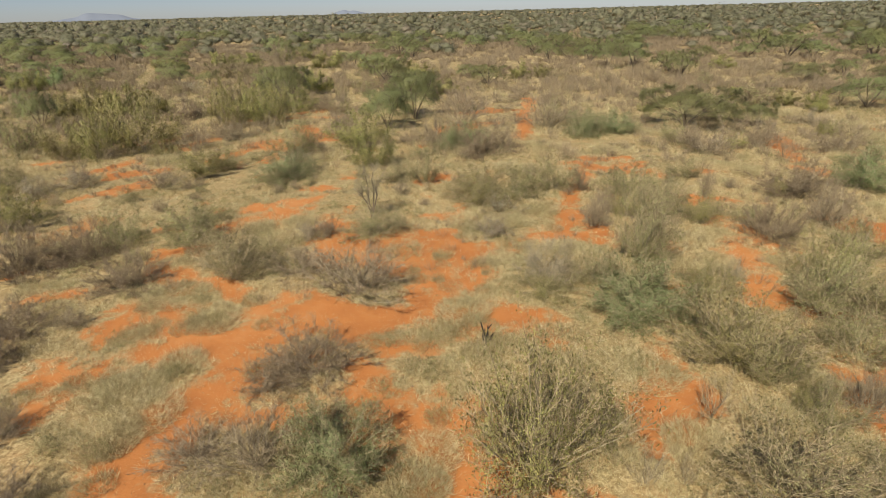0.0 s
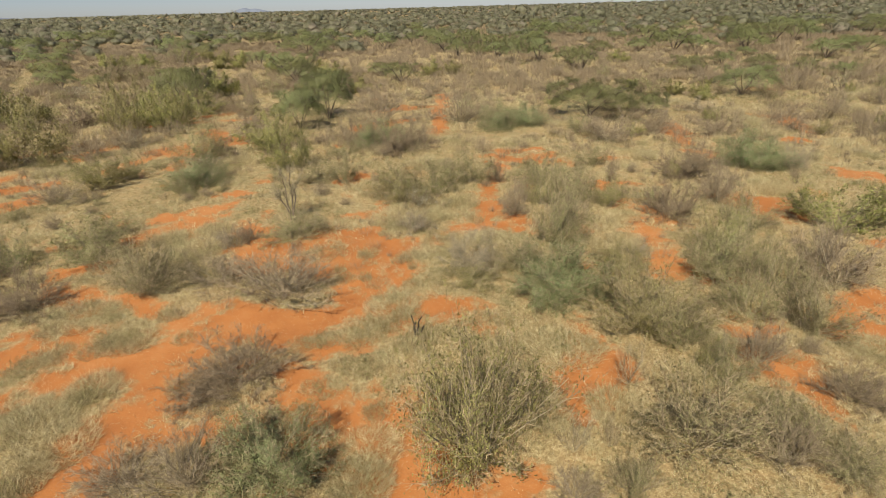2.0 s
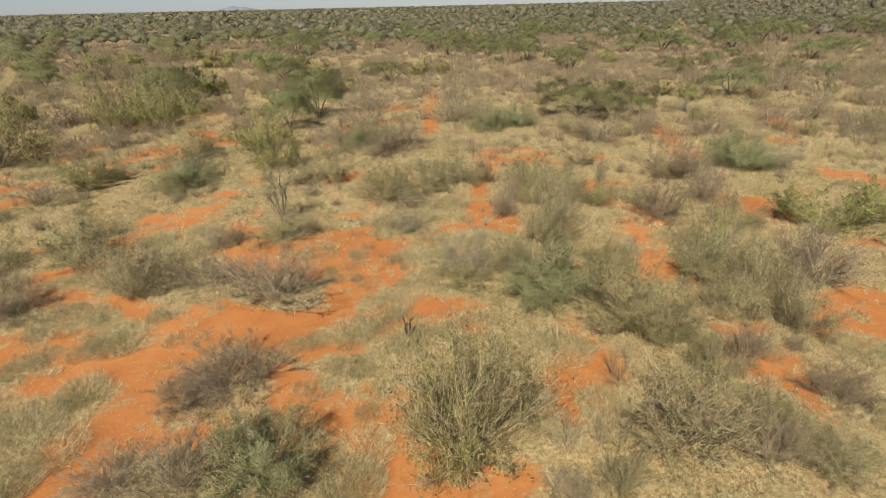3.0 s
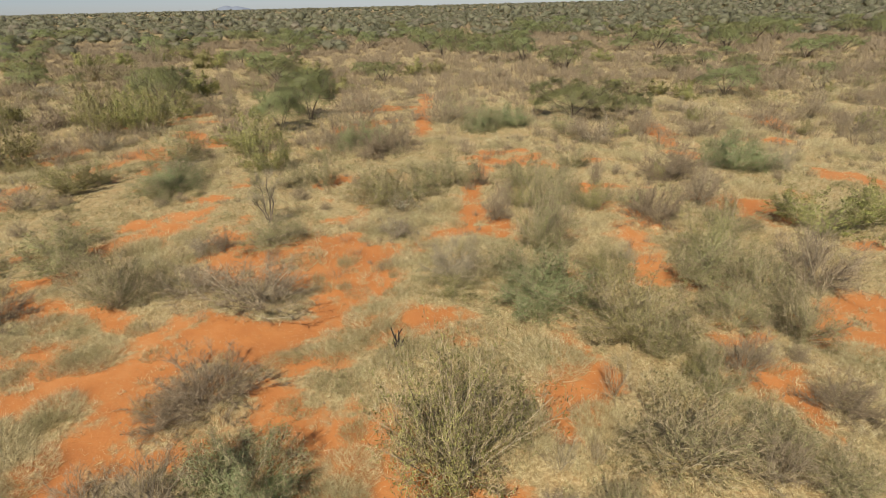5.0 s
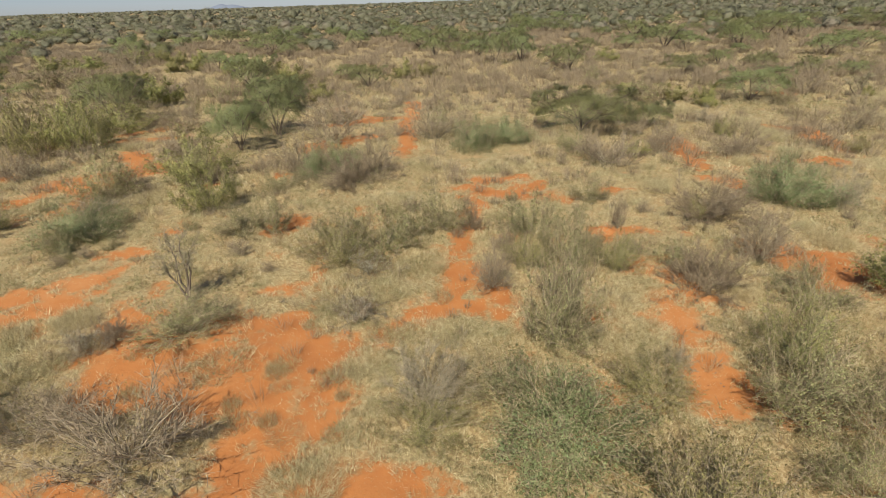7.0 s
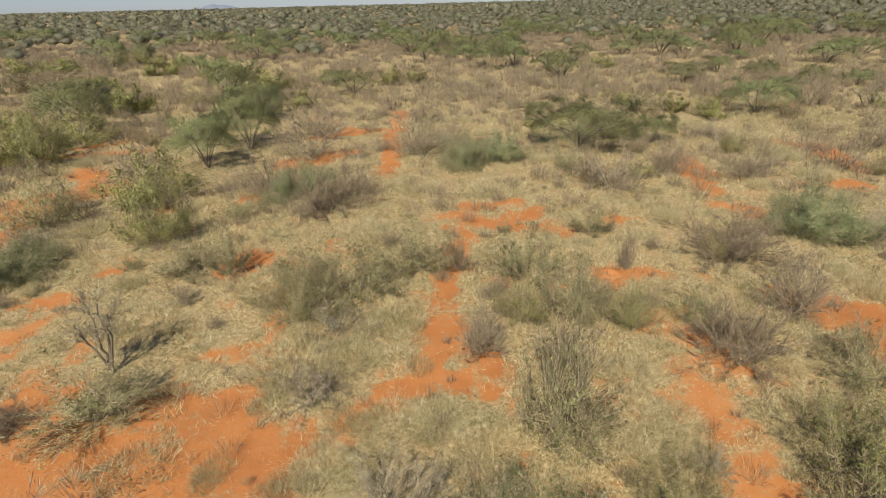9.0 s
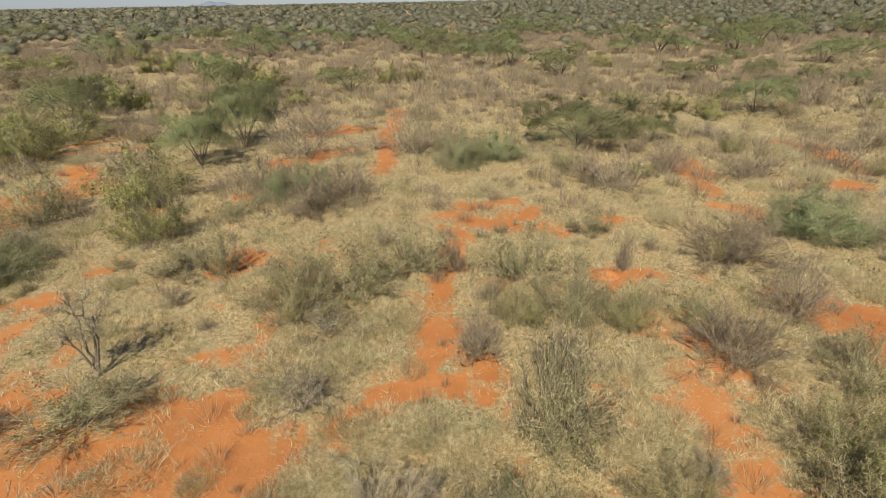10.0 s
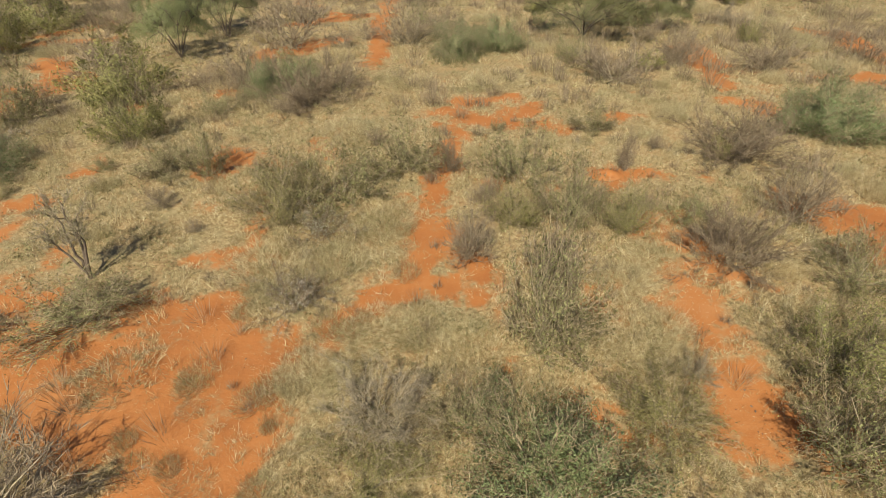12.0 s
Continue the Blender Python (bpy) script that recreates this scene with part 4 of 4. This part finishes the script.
plant("S", 2.31, 49.16, 0.86, 0.35)
plant("G", -3.23, 48.83, 3.65, 2.21)
plant("T", 25.90, 39.89, 1.72, 1.03)
plant("O", -23.88, 38.26, 3.98, 2.29)
plant("S", 2.70, 49.58, 0.92, 0.32)
plant("S", 1.88, 49.69, 0.95, 0.50)
plant("K", -6.79, 49.07, 2.01, 1.90)
plant("T", -22.78, 40.50, 2.77, 2.18)
plant("K", 17.01, 47.75, 5.71, 2.86)
plant("K", -6.87, 50.74, 4.53, 2.75)
plant("O", -13.46, 48.61, 6.01, 3.39)
plant("T", -19.01, 45.65, 4.63, 3.61)
plant("W", -33.15, 32.54, 3.03, 1.42)
plant("W", -31.96, 34.82, 3.19, 1.61)
plant("G", 7.37, 53.87, 3.62, 2.44)
plant("K", 22.01, 49.90, 2.92, 2.26)
plant("K", -16.35, 51.98, 4.59, 2.91)
plant("G", 10.72, 55.37, 3.62, 2.15)
plant("H", 14.00, 54.94, 2.34, 0.62)
plant("K", 27.39, 48.38, 4.03, 2.42)
plant("K", -0.90, 57.37, 2.44, 1.78)
plant("K", 4.09, 58.07, 5.15, 3.69)
plant("K", -4.90, 57.94, 5.59, 3.89)
plant("T", -37.81, 34.25, 4.17, 2.79)
plant("A", -13.12, 56.77, 5.54, 4.15)
plant("K", 0.75, 59.66, 2.27, 1.49)
plant("W", -27.63, 51.12, 3.18, 1.48)
plant("A", 18.26, 58.63, 9.16, 3.76)
plant("O", -36.71, 42.91, 3.62, 4.15)
plant("K", 34.92, 49.83, 3.73, 2.42)
plant("O", -35.04, 46.56, 7.20, 5.05)
plant("A", -11.07, 62.18, 6.19, 4.88)
plant("A", 24.87, 58.85, 4.02, 2.36)
plant("O", -39.57, 42.44, 3.29, 3.77)
plant("K", -5.22, 66.08, 6.43, 3.18)
plant("K", -0.49, 67.30, 1.97, 1.34)
plant("O", -27.43, 59.09, 4.87, 4.48)
plant("P", 31.01, 59.99, 3.58, 1.64)
plant("O", -31.43, 57.59, 4.87, 5.10)
plant("O", -29.34, 60.80, 7.01, 3.88)
plant("T", -45.72, 44.17, 3.28, 3.23)
plant("K", 41.70, 54.40, 3.77, 3.38)
plant("O", -27.91, 66.24, 6.01, 3.03)
plant("O", 34.97, 67.34, 2.95, 2.27)
plant("R", -39.48, 61.16, 5.27, 2.17)
plant("T", 29.51, 71.87, 5.03, 2.37)
plant("A", -13.86, 76.30, 7.59, 4.19)
plant("A", -31.18, 71.47, 6.97, 5.16)
plant("K", -26.50, 74.73, 3.99, 1.77)
plant("A", 41.34, 69.42, 7.65, 3.66)
plant("T", -55.91, 50.55, 4.40, 3.80)
plant("A", -53.40, 54.33, 3.79, 4.32)
plant("O", -9.75, 82.66, 4.41, 2.10)
plant("O", -46.45, 64.39, 3.99, 3.22)
plant("O", -49.72, 62.89, 3.99, 3.66)
plant("O", -54.34, 63.07, 3.58, 3.28)
plant("D", 53.72, 68.55, 3.11, 2.69)
plant("O", -53.27, 65.89, 3.67, 2.59)
plant("K", 50.33, 72.58, 4.55, 4.18)
plant("O", -30.99, 82.67, 4.98, 3.84)
plant("A", -35.34, 80.60, 9.29, 3.77)
plant("O", -57.37, 62.38, 3.79, 3.11)
plant("T", -24.14, 86.77, 3.95, 2.43)
plant("T", 28.60, 87.13, 2.60, 2.52)
plant("K", 42.57, 82.71, 3.94, 2.51)
plant("K", -37.58, 84.93, 3.12, 1.70)
plant("K", 23.05, 94.56, 3.81, 2.44)
plant("O", 1.17, 99.84, 3.89, 2.77)
plant("O", -17.11, 98.09, 6.03, 3.29)
plant("O", 4.78, 101.34, 3.89, 2.44)
plant("A", 44.78, 92.34, 5.98, 3.03)
plant("W", -54.51, 86.65, 5.07, 1.50)
plant("T", -69.37, 80.96, 2.95, 3.48)
plant("A", 58.32, 94.41, 5.40, 2.62)
plant("K", 42.44, 103.70, 4.61, 2.71)
plant("A", 18.52, 115.39, 5.96, 5.50)
plant("O", -30.98, 113.66, 5.62, 2.90)
plant("A", 24.03, 116.89, 5.96, 4.84)
plant("O", 39.91, 113.47, 4.56, 2.39)
plant("T", -53.45, 105.63, 6.04, 3.73)
plant("T", -59.04, 104.13, 6.04, 4.24)
plant("O", -85.25, 85.39, 2.58, 3.09)
plant("O", -84.56, 87.48, 2.59, 3.11)
plant("O", -87.33, 84.62, 2.50, 3.00)
plant("G", -85.83, 92.85, 4.82, 3.86)
plant("O", -45.53, 122.91, 3.74, 2.95)
plant("O", -42.06, 124.41, 3.74, 2.60)
plant("A", 80.98, 109.73, 7.72, 3.68)
plant("A", -100.45, 92.64, 8.10, 3.69)
plant("O", -66.24, 129.11, 6.82, 3.11)
plant("A", 65.09, 132.61, 8.74, 3.74)
plant("K", -59.64, 133.63, 6.82, 5.31)
plant("O", -49.98, 138.30, 3.68, 2.86)
plant("O", -46.58, 139.80, 3.68, 2.52)
plant("A", 75.10, 128.34, 9.46, 4.85)
plant("O", -72.56, 127.61, 6.82, 3.54)
plant("K", -65.96, 135.13, 6.82, 4.67)
plant("K", -72.27, 133.63, 6.82, 5.31)
plant("O", -57.01, 143.87, 5.12, 2.92)
plant("O", -84.32, 127.81, 4.57, 2.21)
plant("A", 97.21, 120.64, 8.60, 3.26)
plant("O", -61.75, 142.37, 5.12, 3.32)
plant("O", -88.55, 126.31, 4.57, 2.51)
plant("A", -60.66, 154.08, 5.71, 4.16)
plant("A", -65.95, 152.58, 5.71, 4.73)
plant("A", 102.83, 153.36, 5.29, 5.50)
plant("A", 107.73, 154.86, 5.29, 4.84)
plant("A", 48.39, 199.03, 7.37, 4.90)
plant("A", 55.22, 200.53, 7.37, 4.31)
plant("A", 139.94, 173.34, 6.53, 4.40)
plant("A", 145.99, 174.84, 6.53, 3.87)
plant("A", -143.68, 201.86, 7.72, 4.55)
plant("A", -150.83, 200.36, 7.72, 5.17)
plant("A", -142.56, 253.87, 9.96, 5.50)
plant("A", -151.78, 255.37, 9.96, 4.84)
plant("A", -161.00, 253.87, 9.96, 5.50)


# the charred stump: three burnt prongs and a low fork
def stump(x, y):
    ob = tagged(new("stump"), "charred black stump with upright broken prongs", "stump")
    ob.location = (x, y, float(height(x, y)))
    r = np.random.default_rng(5)
    for dx, dy, top, lean in ((-0.07, 0.0, 0.95, -0.08), (0.02, 0.05, 0.6, -0.02), (0.1, 0.02, 0.78, 0.06), (0.2, 0.05, 0.42, 0.2)):
        s = np.linspace(0, 1, 6)[None, :, None]
        p = np.array([[dx * 0.4, dy, -0.1]])[:, None] * (1 - s) + np.array([[dx + lean * 0.6, dy, top]])[:, None] * s + r.normal(size=(1, 6, 3)) * 0.02
        part("prong", tri_mesh("prong", *tubes(p, 0.045, 0.45, 7), BARK["char"]), ob)
    s = np.linspace(0, 1, 4)[None, :, None]
    p = np.array([[0.115, 0.02, 0.62]])[:, None] * (1 - s) + np.array([[0.26, 0.0, 0.86]])[:, None] * s
    part("fork", tri_mesh("fork", *tubes(p, 0.03, 0.5, 6), BARK["char"]), ob)


stump(0.0, 18.2)


def burrow(x, y):
    """A dug-out heap of red sand with an open hole on its near side."""
    n, k = 20, 7
    az, ra = np.meshgrid(np.arange(n) * 2 * np.pi / n, np.linspace(0, 1, k))
    z = 0.22 * np.cos(ra * 1.57) ** 1.3 * (0.85 + 0.3 * lattice(np.cos(az) * ra * 3 + 9, np.sin(az) * ra * 3 + 9, 1.0, 81))
    z -= 0.42 * np.exp(-((ra * np.cos(az) - 0.05) ** 2 + (ra * np.sin(az) + 0.32) ** 2) / 0.045)
    v = np.stack([np.cos(az) * ra * 0.75, np.sin(az) * ra * 0.6, z - 0.02], -1).reshape(-1, 3)
    i = np.arange(n * k).reshape(k, n)
    j = np.roll(i, -1, 1)
    f = np.concatenate([np.stack([i[:-1], i[1:], j[1:]], -1).reshape(-1, 3), np.stack([i[:-1], j[1:], j[:-1]], -1).reshape(-1, 3)])
    me = tri_mesh("burrow", v, f, GROUND)
    me.attributes.new("bare", "FLOAT", "POINT").data.foreach_set("value", np.ones(len(v), np.float32))
    ob = tagged(new("burrow", me), "dug-out red sand mound with a dark hole", "burrow")
    ob.location = (x, y, float(height(x, y)) + 0.03)


burrow(12.37, 35.72)

# ---- scrub between the fitted plants, out to the far plain ----
fill = np.random.default_rng(33)


def free(x, y, w, gap):
    for px, py, pw in PLACED:
        if (px - x) ** 2 + (py - y) ** 2 < (gap * (w + pw)) ** 2:
            return False
    return True


def scatter(kind, count, y0, y1, w0, w1, ratio, gap=0.36, far=None):
    """More of a kind over a stretch of the plain, off the open sand."""
    done = tries = 0
    while done < count and tries < count * 30:
        tries += 1
        y = fill.uniform(y0, y1)
        half = 1.1 * (y - 1) + 4
        x = 1.5 + fill.uniform(-half, half)
        w = fill.uniform(w0, w1)
        if float(bareness(x, y)) > 0.35 or not free(x, y, w, gap):
            continue
        plant(kind, x, y, w, w * ratio * fill.uniform(0.8, 1.25), far)
        done += 1


scatter("S", 80, 10, 42, 0.5, 1.1, 0.42, 0.3)
scatter("H", 46, 12, 48, 0.9, 2.0, 0.5, 0.34)
scatter("K", 30, 10, 40, 0.6, 1.3, 0.8, 0.4)
scatter("T", 12, 16, 46, 0.8, 1.7, 0.7, 0.44)
scatter("K", 70, 42, 100, 1.6, 3.6, 0.78, 0.2, 1)
scatter("O", 16, 44, 85, 1.6, 3.0, 0.7)
scatter("T", 34, 42, 90, 1.4, 3.2, 0.75, 0.27)
scatter("H", 60, 42, 80, 1.6, 3.0, 0.4, 0.3)
scatter("A", 24, 85, 135, 4.0, 7.0, 0.55, 0.34, 2)
scatter("A", 130, 125, 260, 5.0, 9.5, 0.52, 0.3, 2)


# ---- stuff: grass, far scrub and the woods along the horizon ----
def grass(count, y0, y1, blades, length, width, seed, clump=0.45, spread=0.28):
    """Tufts of dry blades strewn over the plain between y0 and y1, thin where the sand is bare."""
    r = np.random.default_rng(seed)
    y = np.sqrt(r.uniform(y0 ** 2, y1 ** 2, count))
    half = 1.1 * (y - 1) + 3
    x = 1.5 + r.uniform(-1, 1, count) * half
    b = bareness(x, y)
    dense = lattice(x, y, 2.2, 31) * 0.6 + lattice(x, y, 0.8, 32) * 0.4
    keep = r.uniform(0, 1, count) < np.clip(1.05 - b * 1.2, 0.03, 1) * np.clip(dense * 3.4 - 0.95, min(clump * 0.35, 0.6), 1)
    x, y, dense = x[keep], y[keep], dense[keep]
    n = len(x)
    root = np.stack([x, y, height(x, y) - 0.02], 1)
    root = np.repeat(root, blades, 0)
    n2 = len(root)
    az = r.uniform(0, 2 * np.pi, n2)
    wind = np.repeat(r.uniform(0, 2 * np.pi, n), blades)
    rise = r.uniform(0.35, 2.2, n2)
    ln = length * np.repeat(r.uniform(0.5, 1.3, n) * (0.55 + 0.7 * dense), blades) * r.uniform(0.5, 1.15, n2)
    d = unit(np.stack([np.cos(az) + 0.6 * np.cos(wind), np.sin(az) + 0.6 * np.sin(wind), rise], 1))
    root[:, :2] += r.normal(size=(n2, 2)) * length * spread
    side = unit(np.cross(d, r.normal(size=(n2, 3)))) * width * r.uniform(0.6, 1.3, (n2, 1))
    v = np.stack([root - side, root + side, root + d * ln[:, None]], 1).reshape(-1, 3)
    return v, np.arange(n2 * 3).reshape(-1, 3)


def litter(count, y0, y1, length, width, seed):
    """Loose straws and bits of twig lying flat, on open sand too."""
    r = np.random.default_rng(seed)
    y = np.sqrt(r.uniform(y0 ** 2, y1 ** 2, count))
    x = 1.5 + r.uniform(-1, 1, count) * (1.1 * (y - 1) + 3)
    keep = lattice(x, y, 0.9, 71) + r.uniform(0, 0.5, count) > 0.62
    x, y = x[keep], y[keep]
    p = np.stack([x, y, height(x, y) + 0.012 - 0.02 * bareness(x, y)], 1)
    az = r.uniform(0, 2 * np.pi, len(x))
    d = np.stack([np.cos(az), np.sin(az), r.uniform(0.0, 0.35, len(x))], 1) * (length * r.uniform(0.4, 1.4, len(x)))[:, None]
    return slivers(r, p, p + d, width)


gr = joined(litter(26000, 8, 28, 0.13, 0.0036, 72), litter(16000, 27, 48, 0.2, 0.007, 73), grass(17000, 8, 27, 26, 0.33, 0.0056, 1), grass(30000, 8, 27, 9, 0.2, 0.0046, 5, 1.6, 0.8),
            grass(22000, 25, 46, 18, 0.38, 0.0085, 2), grass(30000, 25, 46, 6, 0.22, 0.010, 6, 1.6, 0.8), grass(36000, 44, 78, 10, 0.42, 0.015, 3), grass(50000, 74, 150, 6, 0.5, 0.026, 4))
tagged(new("dry_grass", tri_mesh("dry_grass", *gr, GRASS)), label="dry straw-coloured grass over red sand", category="grass", kind="stuff")


def clumps(r, x, y, w, h, n, size, under=0.17):
    """Ragged leafy domes over each foot: points, leaf sizes and outward ways."""
    c = len(x)
    d = unit(r.normal(size=(c, n, 3)))
    d[..., 2] = np.abs(d[..., 2])
    az = np.arctan2(d[..., 1], d[..., 0])
    lump = 1 + 0.15 * np.sin(az * 3 + r.uniform(0, 6, (c, 1))) + 0.1 * np.sin(az * 5 + d[..., 2] * 6 + r.uniform(0, 6, (c, 1)))
    rad = r.uniform(0.35, 1.0, (c, n, 1)) ** 0.3
    p = d * rad * lump[..., None] * np.stack([w / 2, w / 2, h * (1 - under)], -1)[:, None]
    p[..., 2] += (h * under)[:, None]
    p[..., 0] += x[:, None]
    p[..., 1] += y[:, None]
    return p.reshape(-1, 3), np.repeat(size, n)[:, None], d.reshape(-1, 3)


def belt(count, y0, y1, w0, w1, ratio, n, size, seed, gap=0.0, heart=0):
    """Trees over a stretch of the plain."""
    r = np.random.default_rng(seed)
    y = np.sqrt(r.uniform(y0 ** 2, y1 ** 2, count))
    x = r.uniform(-1, 1, count) * (1.15 * y + 12)
    keep = lattice(x, y, 14, seed) > gap
    x, y = x[keep], y[keep]
    w = r.uniform(w0, w1, len(x)) * r.uniform(0.7, 1.1, len(x))
    h = w * ratio * r.uniform(0.7, 1.3, len(x))
    return *clumps(r, x, y, w, h, n, w * size, 0.4), cores(x, y, w, h, heart, seed) if heart else None


def cores(x, y, w, h, n, seed):
    """Lumpy umbrella-shaped hearts of the crowns, undercut towards the trunk."""
    r = np.random.default_rng(seed)
    c = len(x)
    az = (np.arange(n) * 2 * np.pi / n)[None, None] + r.uniform(0, 6, (c, 1, 1)) + r.uniform(-0.3, 0.3, (c, 4, n))
    rad = np.array([0.34, 0.66, 0.62, 0.34])[None, :, None] * r.uniform(0.8, 1.12, (c, 4, n)) * (w / 2)[:, None, None]
    z = (np.array([0.14, 0.42, 0.62, 0.78])[None, :, None] + r.uniform(-0.07, 0.07, (c, 4, n))) * h[:, None, None]
    v = np.stack([np.cos(az) * rad, np.sin(az) * rad, z], -1)
    el = np.array([-0.7, 0.05, 0.6, 1.15])[None, :, None] + np.zeros((c, 4, n))
    d = np.stack([np.cos(az) * np.cos(el), np.sin(az) * np.cos(el), np.sin(el)], -1)
    top = np.stack([np.zeros(c), np.zeros(c), h * r.uniform(0.76, 0.86, c)], -1)
    v = np.concatenate([v.reshape(c, -1, 3), top[:, None]], 1) + np.stack([x, y, np.zeros(c)], -1)[:, None]
    d = np.concatenate([d.reshape(c, -1, 3), np.tile([0.0, 0.0, 1.0], (c, 1, 1))], 1)
    i = np.arange(4 * n).reshape(4, n)
    j = np.roll(i, -1, 1)
    f = np.concatenate([np.stack([i[:-1], j[:-1], j[1:]], -1).reshape(-1, 3), np.stack([i[:-1], j[1:], i[1:]], -1).reshape(-1, 3),
                        np.stack([i[3], j[3], np.full(n, 4 * n)], -1)])
    return v.reshape(-1, 3), (f[None] + (np.arange(c) * (4 * n + 1))[:, None, None]).reshape(-1, 3), (d + r.normal(size=d.shape) * 0.35).reshape(-1, 3)


def strewn(name, mat, seed, *sets):
    """One mesh of leaves for many crowns, over closed hearts where they stand far off."""
    r = np.random.default_rng(seed)
    soups, nn = [], []
    for p, s, d, heart in sets:
        v, f = leaves(r, p, s)
        a = v.reshape(-1, 3, 3)
        ng = unit(np.cross(a[:, 1] - a[:, 0], a[:, 2] - a[:, 0]))
        ng[np.sum(ng * d, 1) < 0] *= -1
        soups.append((v, f))
        nn.append(np.repeat(unit(ng * 0.6 + unit(d) * 2.2), 3, 0))
        if heart:
            soups.append(heart[:2])
            nn.append(unit(heart[2]))
    v, f = joined(*soups)
    nn = np.concatenate(nn)
    g = np.cross(v[f[:, 1]] - v[f[:, 0]], v[f[:, 2]] - v[f[:, 0]])
    back = np.sum(g * nn[f[:, 0]], 1) < 0
    f[back] = f[back][:, ::-1]
    me = tri_mesh(name, v, f, mat)
    me.normals_split_custom_set_from_vertices(nn.astype(np.float32))
    return me


def bare_belt(count, y0, y1, w0, w1, ratio, n, seed, gap=0.0):
    """Leafless scrub: a spray of fine upright twigs over each foot."""
    r = np.random.default_rng(seed)
    y = np.sqrt(r.uniform(y0 ** 2, y1 ** 2, count))
    x = r.uniform(-1, 1, count) * (1.15 * y + 12)
    keep = lattice(x, y, 11, seed) > gap
    x, y = x[keep], y[keep]
    c = len(x)
    w = r.uniform(w0, w1, c)[:, None]
    az, th = r.uniform(0, 6.283, (c, n)), np.sqrt(r.uniform(0, 1, (c, n)))
    top = np.stack([x[:, None] + np.cos(az) * th * w / 2, y[:, None] + np.sin(az) * th * w / 2, w * ratio * r.uniform(0.6, 1.1, (c, n)) * (1 - 0.4 * th ** 2)], -1)
    low = np.stack([x[:, None] + np.cos(az) * th * w * 0.25, y[:, None] + np.sin(az) * th * w * 0.25, w * ratio * 0.25 * r.uniform(0, 1, (c, n))], -1)
    return slivers(r, low.reshape(-1, 3), top.reshape(-1, 3), np.repeat(0.00022 * np.hypot(x, y), n)[:, None])


far_green = strewn("far_woods", LEAF["far"], 40, belt(200, 150, 240, 4.0, 8.0, 0.5, 420, 0.06, 41, 0.3, 9), belt(1500, 215, 420, 5.0, 9.5, 0.5, 170, 0.085, 42, 0.12, 8),
                   belt(3400, 380, 950, 6.0, 11.0, 0.48, 50, 0.14, 43, 0.05, 6), belt(5200, 850, 3600, 14.0, 24.0, 0.34, 10, 0.26, 44, 0.0, 5), belt(260, 400, 950, 11.0, 16.0, 0.6, 90, 0.11, 48, 0.25, 8), belt(90, 300, 900, 9.0, 13.0, 0.75, 160, 0.1, 52, 0.2, 8))


def low_scrub(count, y0, y1, w0, w1, n, size, seed):
    """Ankle-high grey shrublets between the grass."""
    r = np.random.default_rng(seed)
    y = np.sqrt(r.uniform(y0 ** 2, y1 ** 2, count))
    x = 1.5 + r.uniform(-1, 1, count) * (1.1 * (y - 1) + 3)
    keep = (bareness(x, y) < r.uniform(0.1, 0.7, count)) & (lattice(x, y, 3.5, 51) > 0.35)
    x, y = x[keep], y[keep]
    w = r.uniform(w0, w1, len(x))
    return *clumps(r, x, y, w, w * r.uniform(0.4, 0.75, len(x)), n, np.full(len(x), size)), None


scrub = strewn("low_scrub", LEAF["grey"], 63, low_scrub(6400, 8, 34, 0.3, 1.0, 50, 0.048, 61), low_scrub(5600, 32, 66, 0.5, 1.3, 28, 0.085, 62), low_scrub(5200, 62, 120, 0.8, 2.0, 20, 0.15, 64))
tagged(new("low_scrub", scrub), label="ankle-high grey-green shrublets between dry grass", category="scrub", kind="stuff")
tagged(new("far_woods", far_green), label="grey-green thorn woodland stretching to the horizon", category="woodland", kind="stuff")
far_bare = joined(bare_belt(700, 20, 50, 0.5, 1.4, 0.8, 44, 49, 0.3), bare_belt(2500, 44, 96, 1.0, 2.8, 0.65, 60, 47, 0.2), bare_belt(5200, 82, 215, 2.0, 4.5, 0.5, 80, 45, 0.1), bare_belt(1500, 180, 460, 3.0, 6.0, 0.55, 50, 46, 0.2))
tagged(new("far_scrub", tri_mesh("far_scrub", *far_bare, BARK["mauve"])), label="leafless brown scrub across the far plain", category="scrub", kind="stuff")


def pebbles(count, seed):
    """Dark pellets and bits of bark lying on the open sand."""
    r = np.random.default_rng(seed)
    y = np.sqrt(r.uniform(8 ** 2, 34 ** 2, count))
    x = 1.5 + r.uniform(-1, 1, count) * (0.9 * (y - 1) + 2)
    keep = (bareness(x, y) > 0.4) & (lattice(x, y, 2.1, 91) > 0.5)
    p = np.stack([x[keep], y[keep], height(x[keep], y[keep]) - 0.02], 1)
    n = len(p)
    c = r.normal(size=(n, 4, 3)) * 0.008 + np.array([[0.03, 0, 0], [-0.015, 0.026, 0], [-0.015, -0.026, 0], [0, 0, 0.04]])
    v = p[:, None] + c * r.uniform(0.5, 1.3, (n, 1, 1))
    i = np.arange(n)[:, None] * 4
    return v.reshape(-1, 3), np.stack([i + [0, 1, 3], i + [1, 2, 3], i + [2, 0, 3]], 1).reshape(-1, 3)


tagged(new("dark_pebbles", tri_mesh("dark_pebbles", *pebbles(2600, 92), BARK["dark"])), label="small dark pellets strewn on red sand", category="pebbles", kind="stuff")
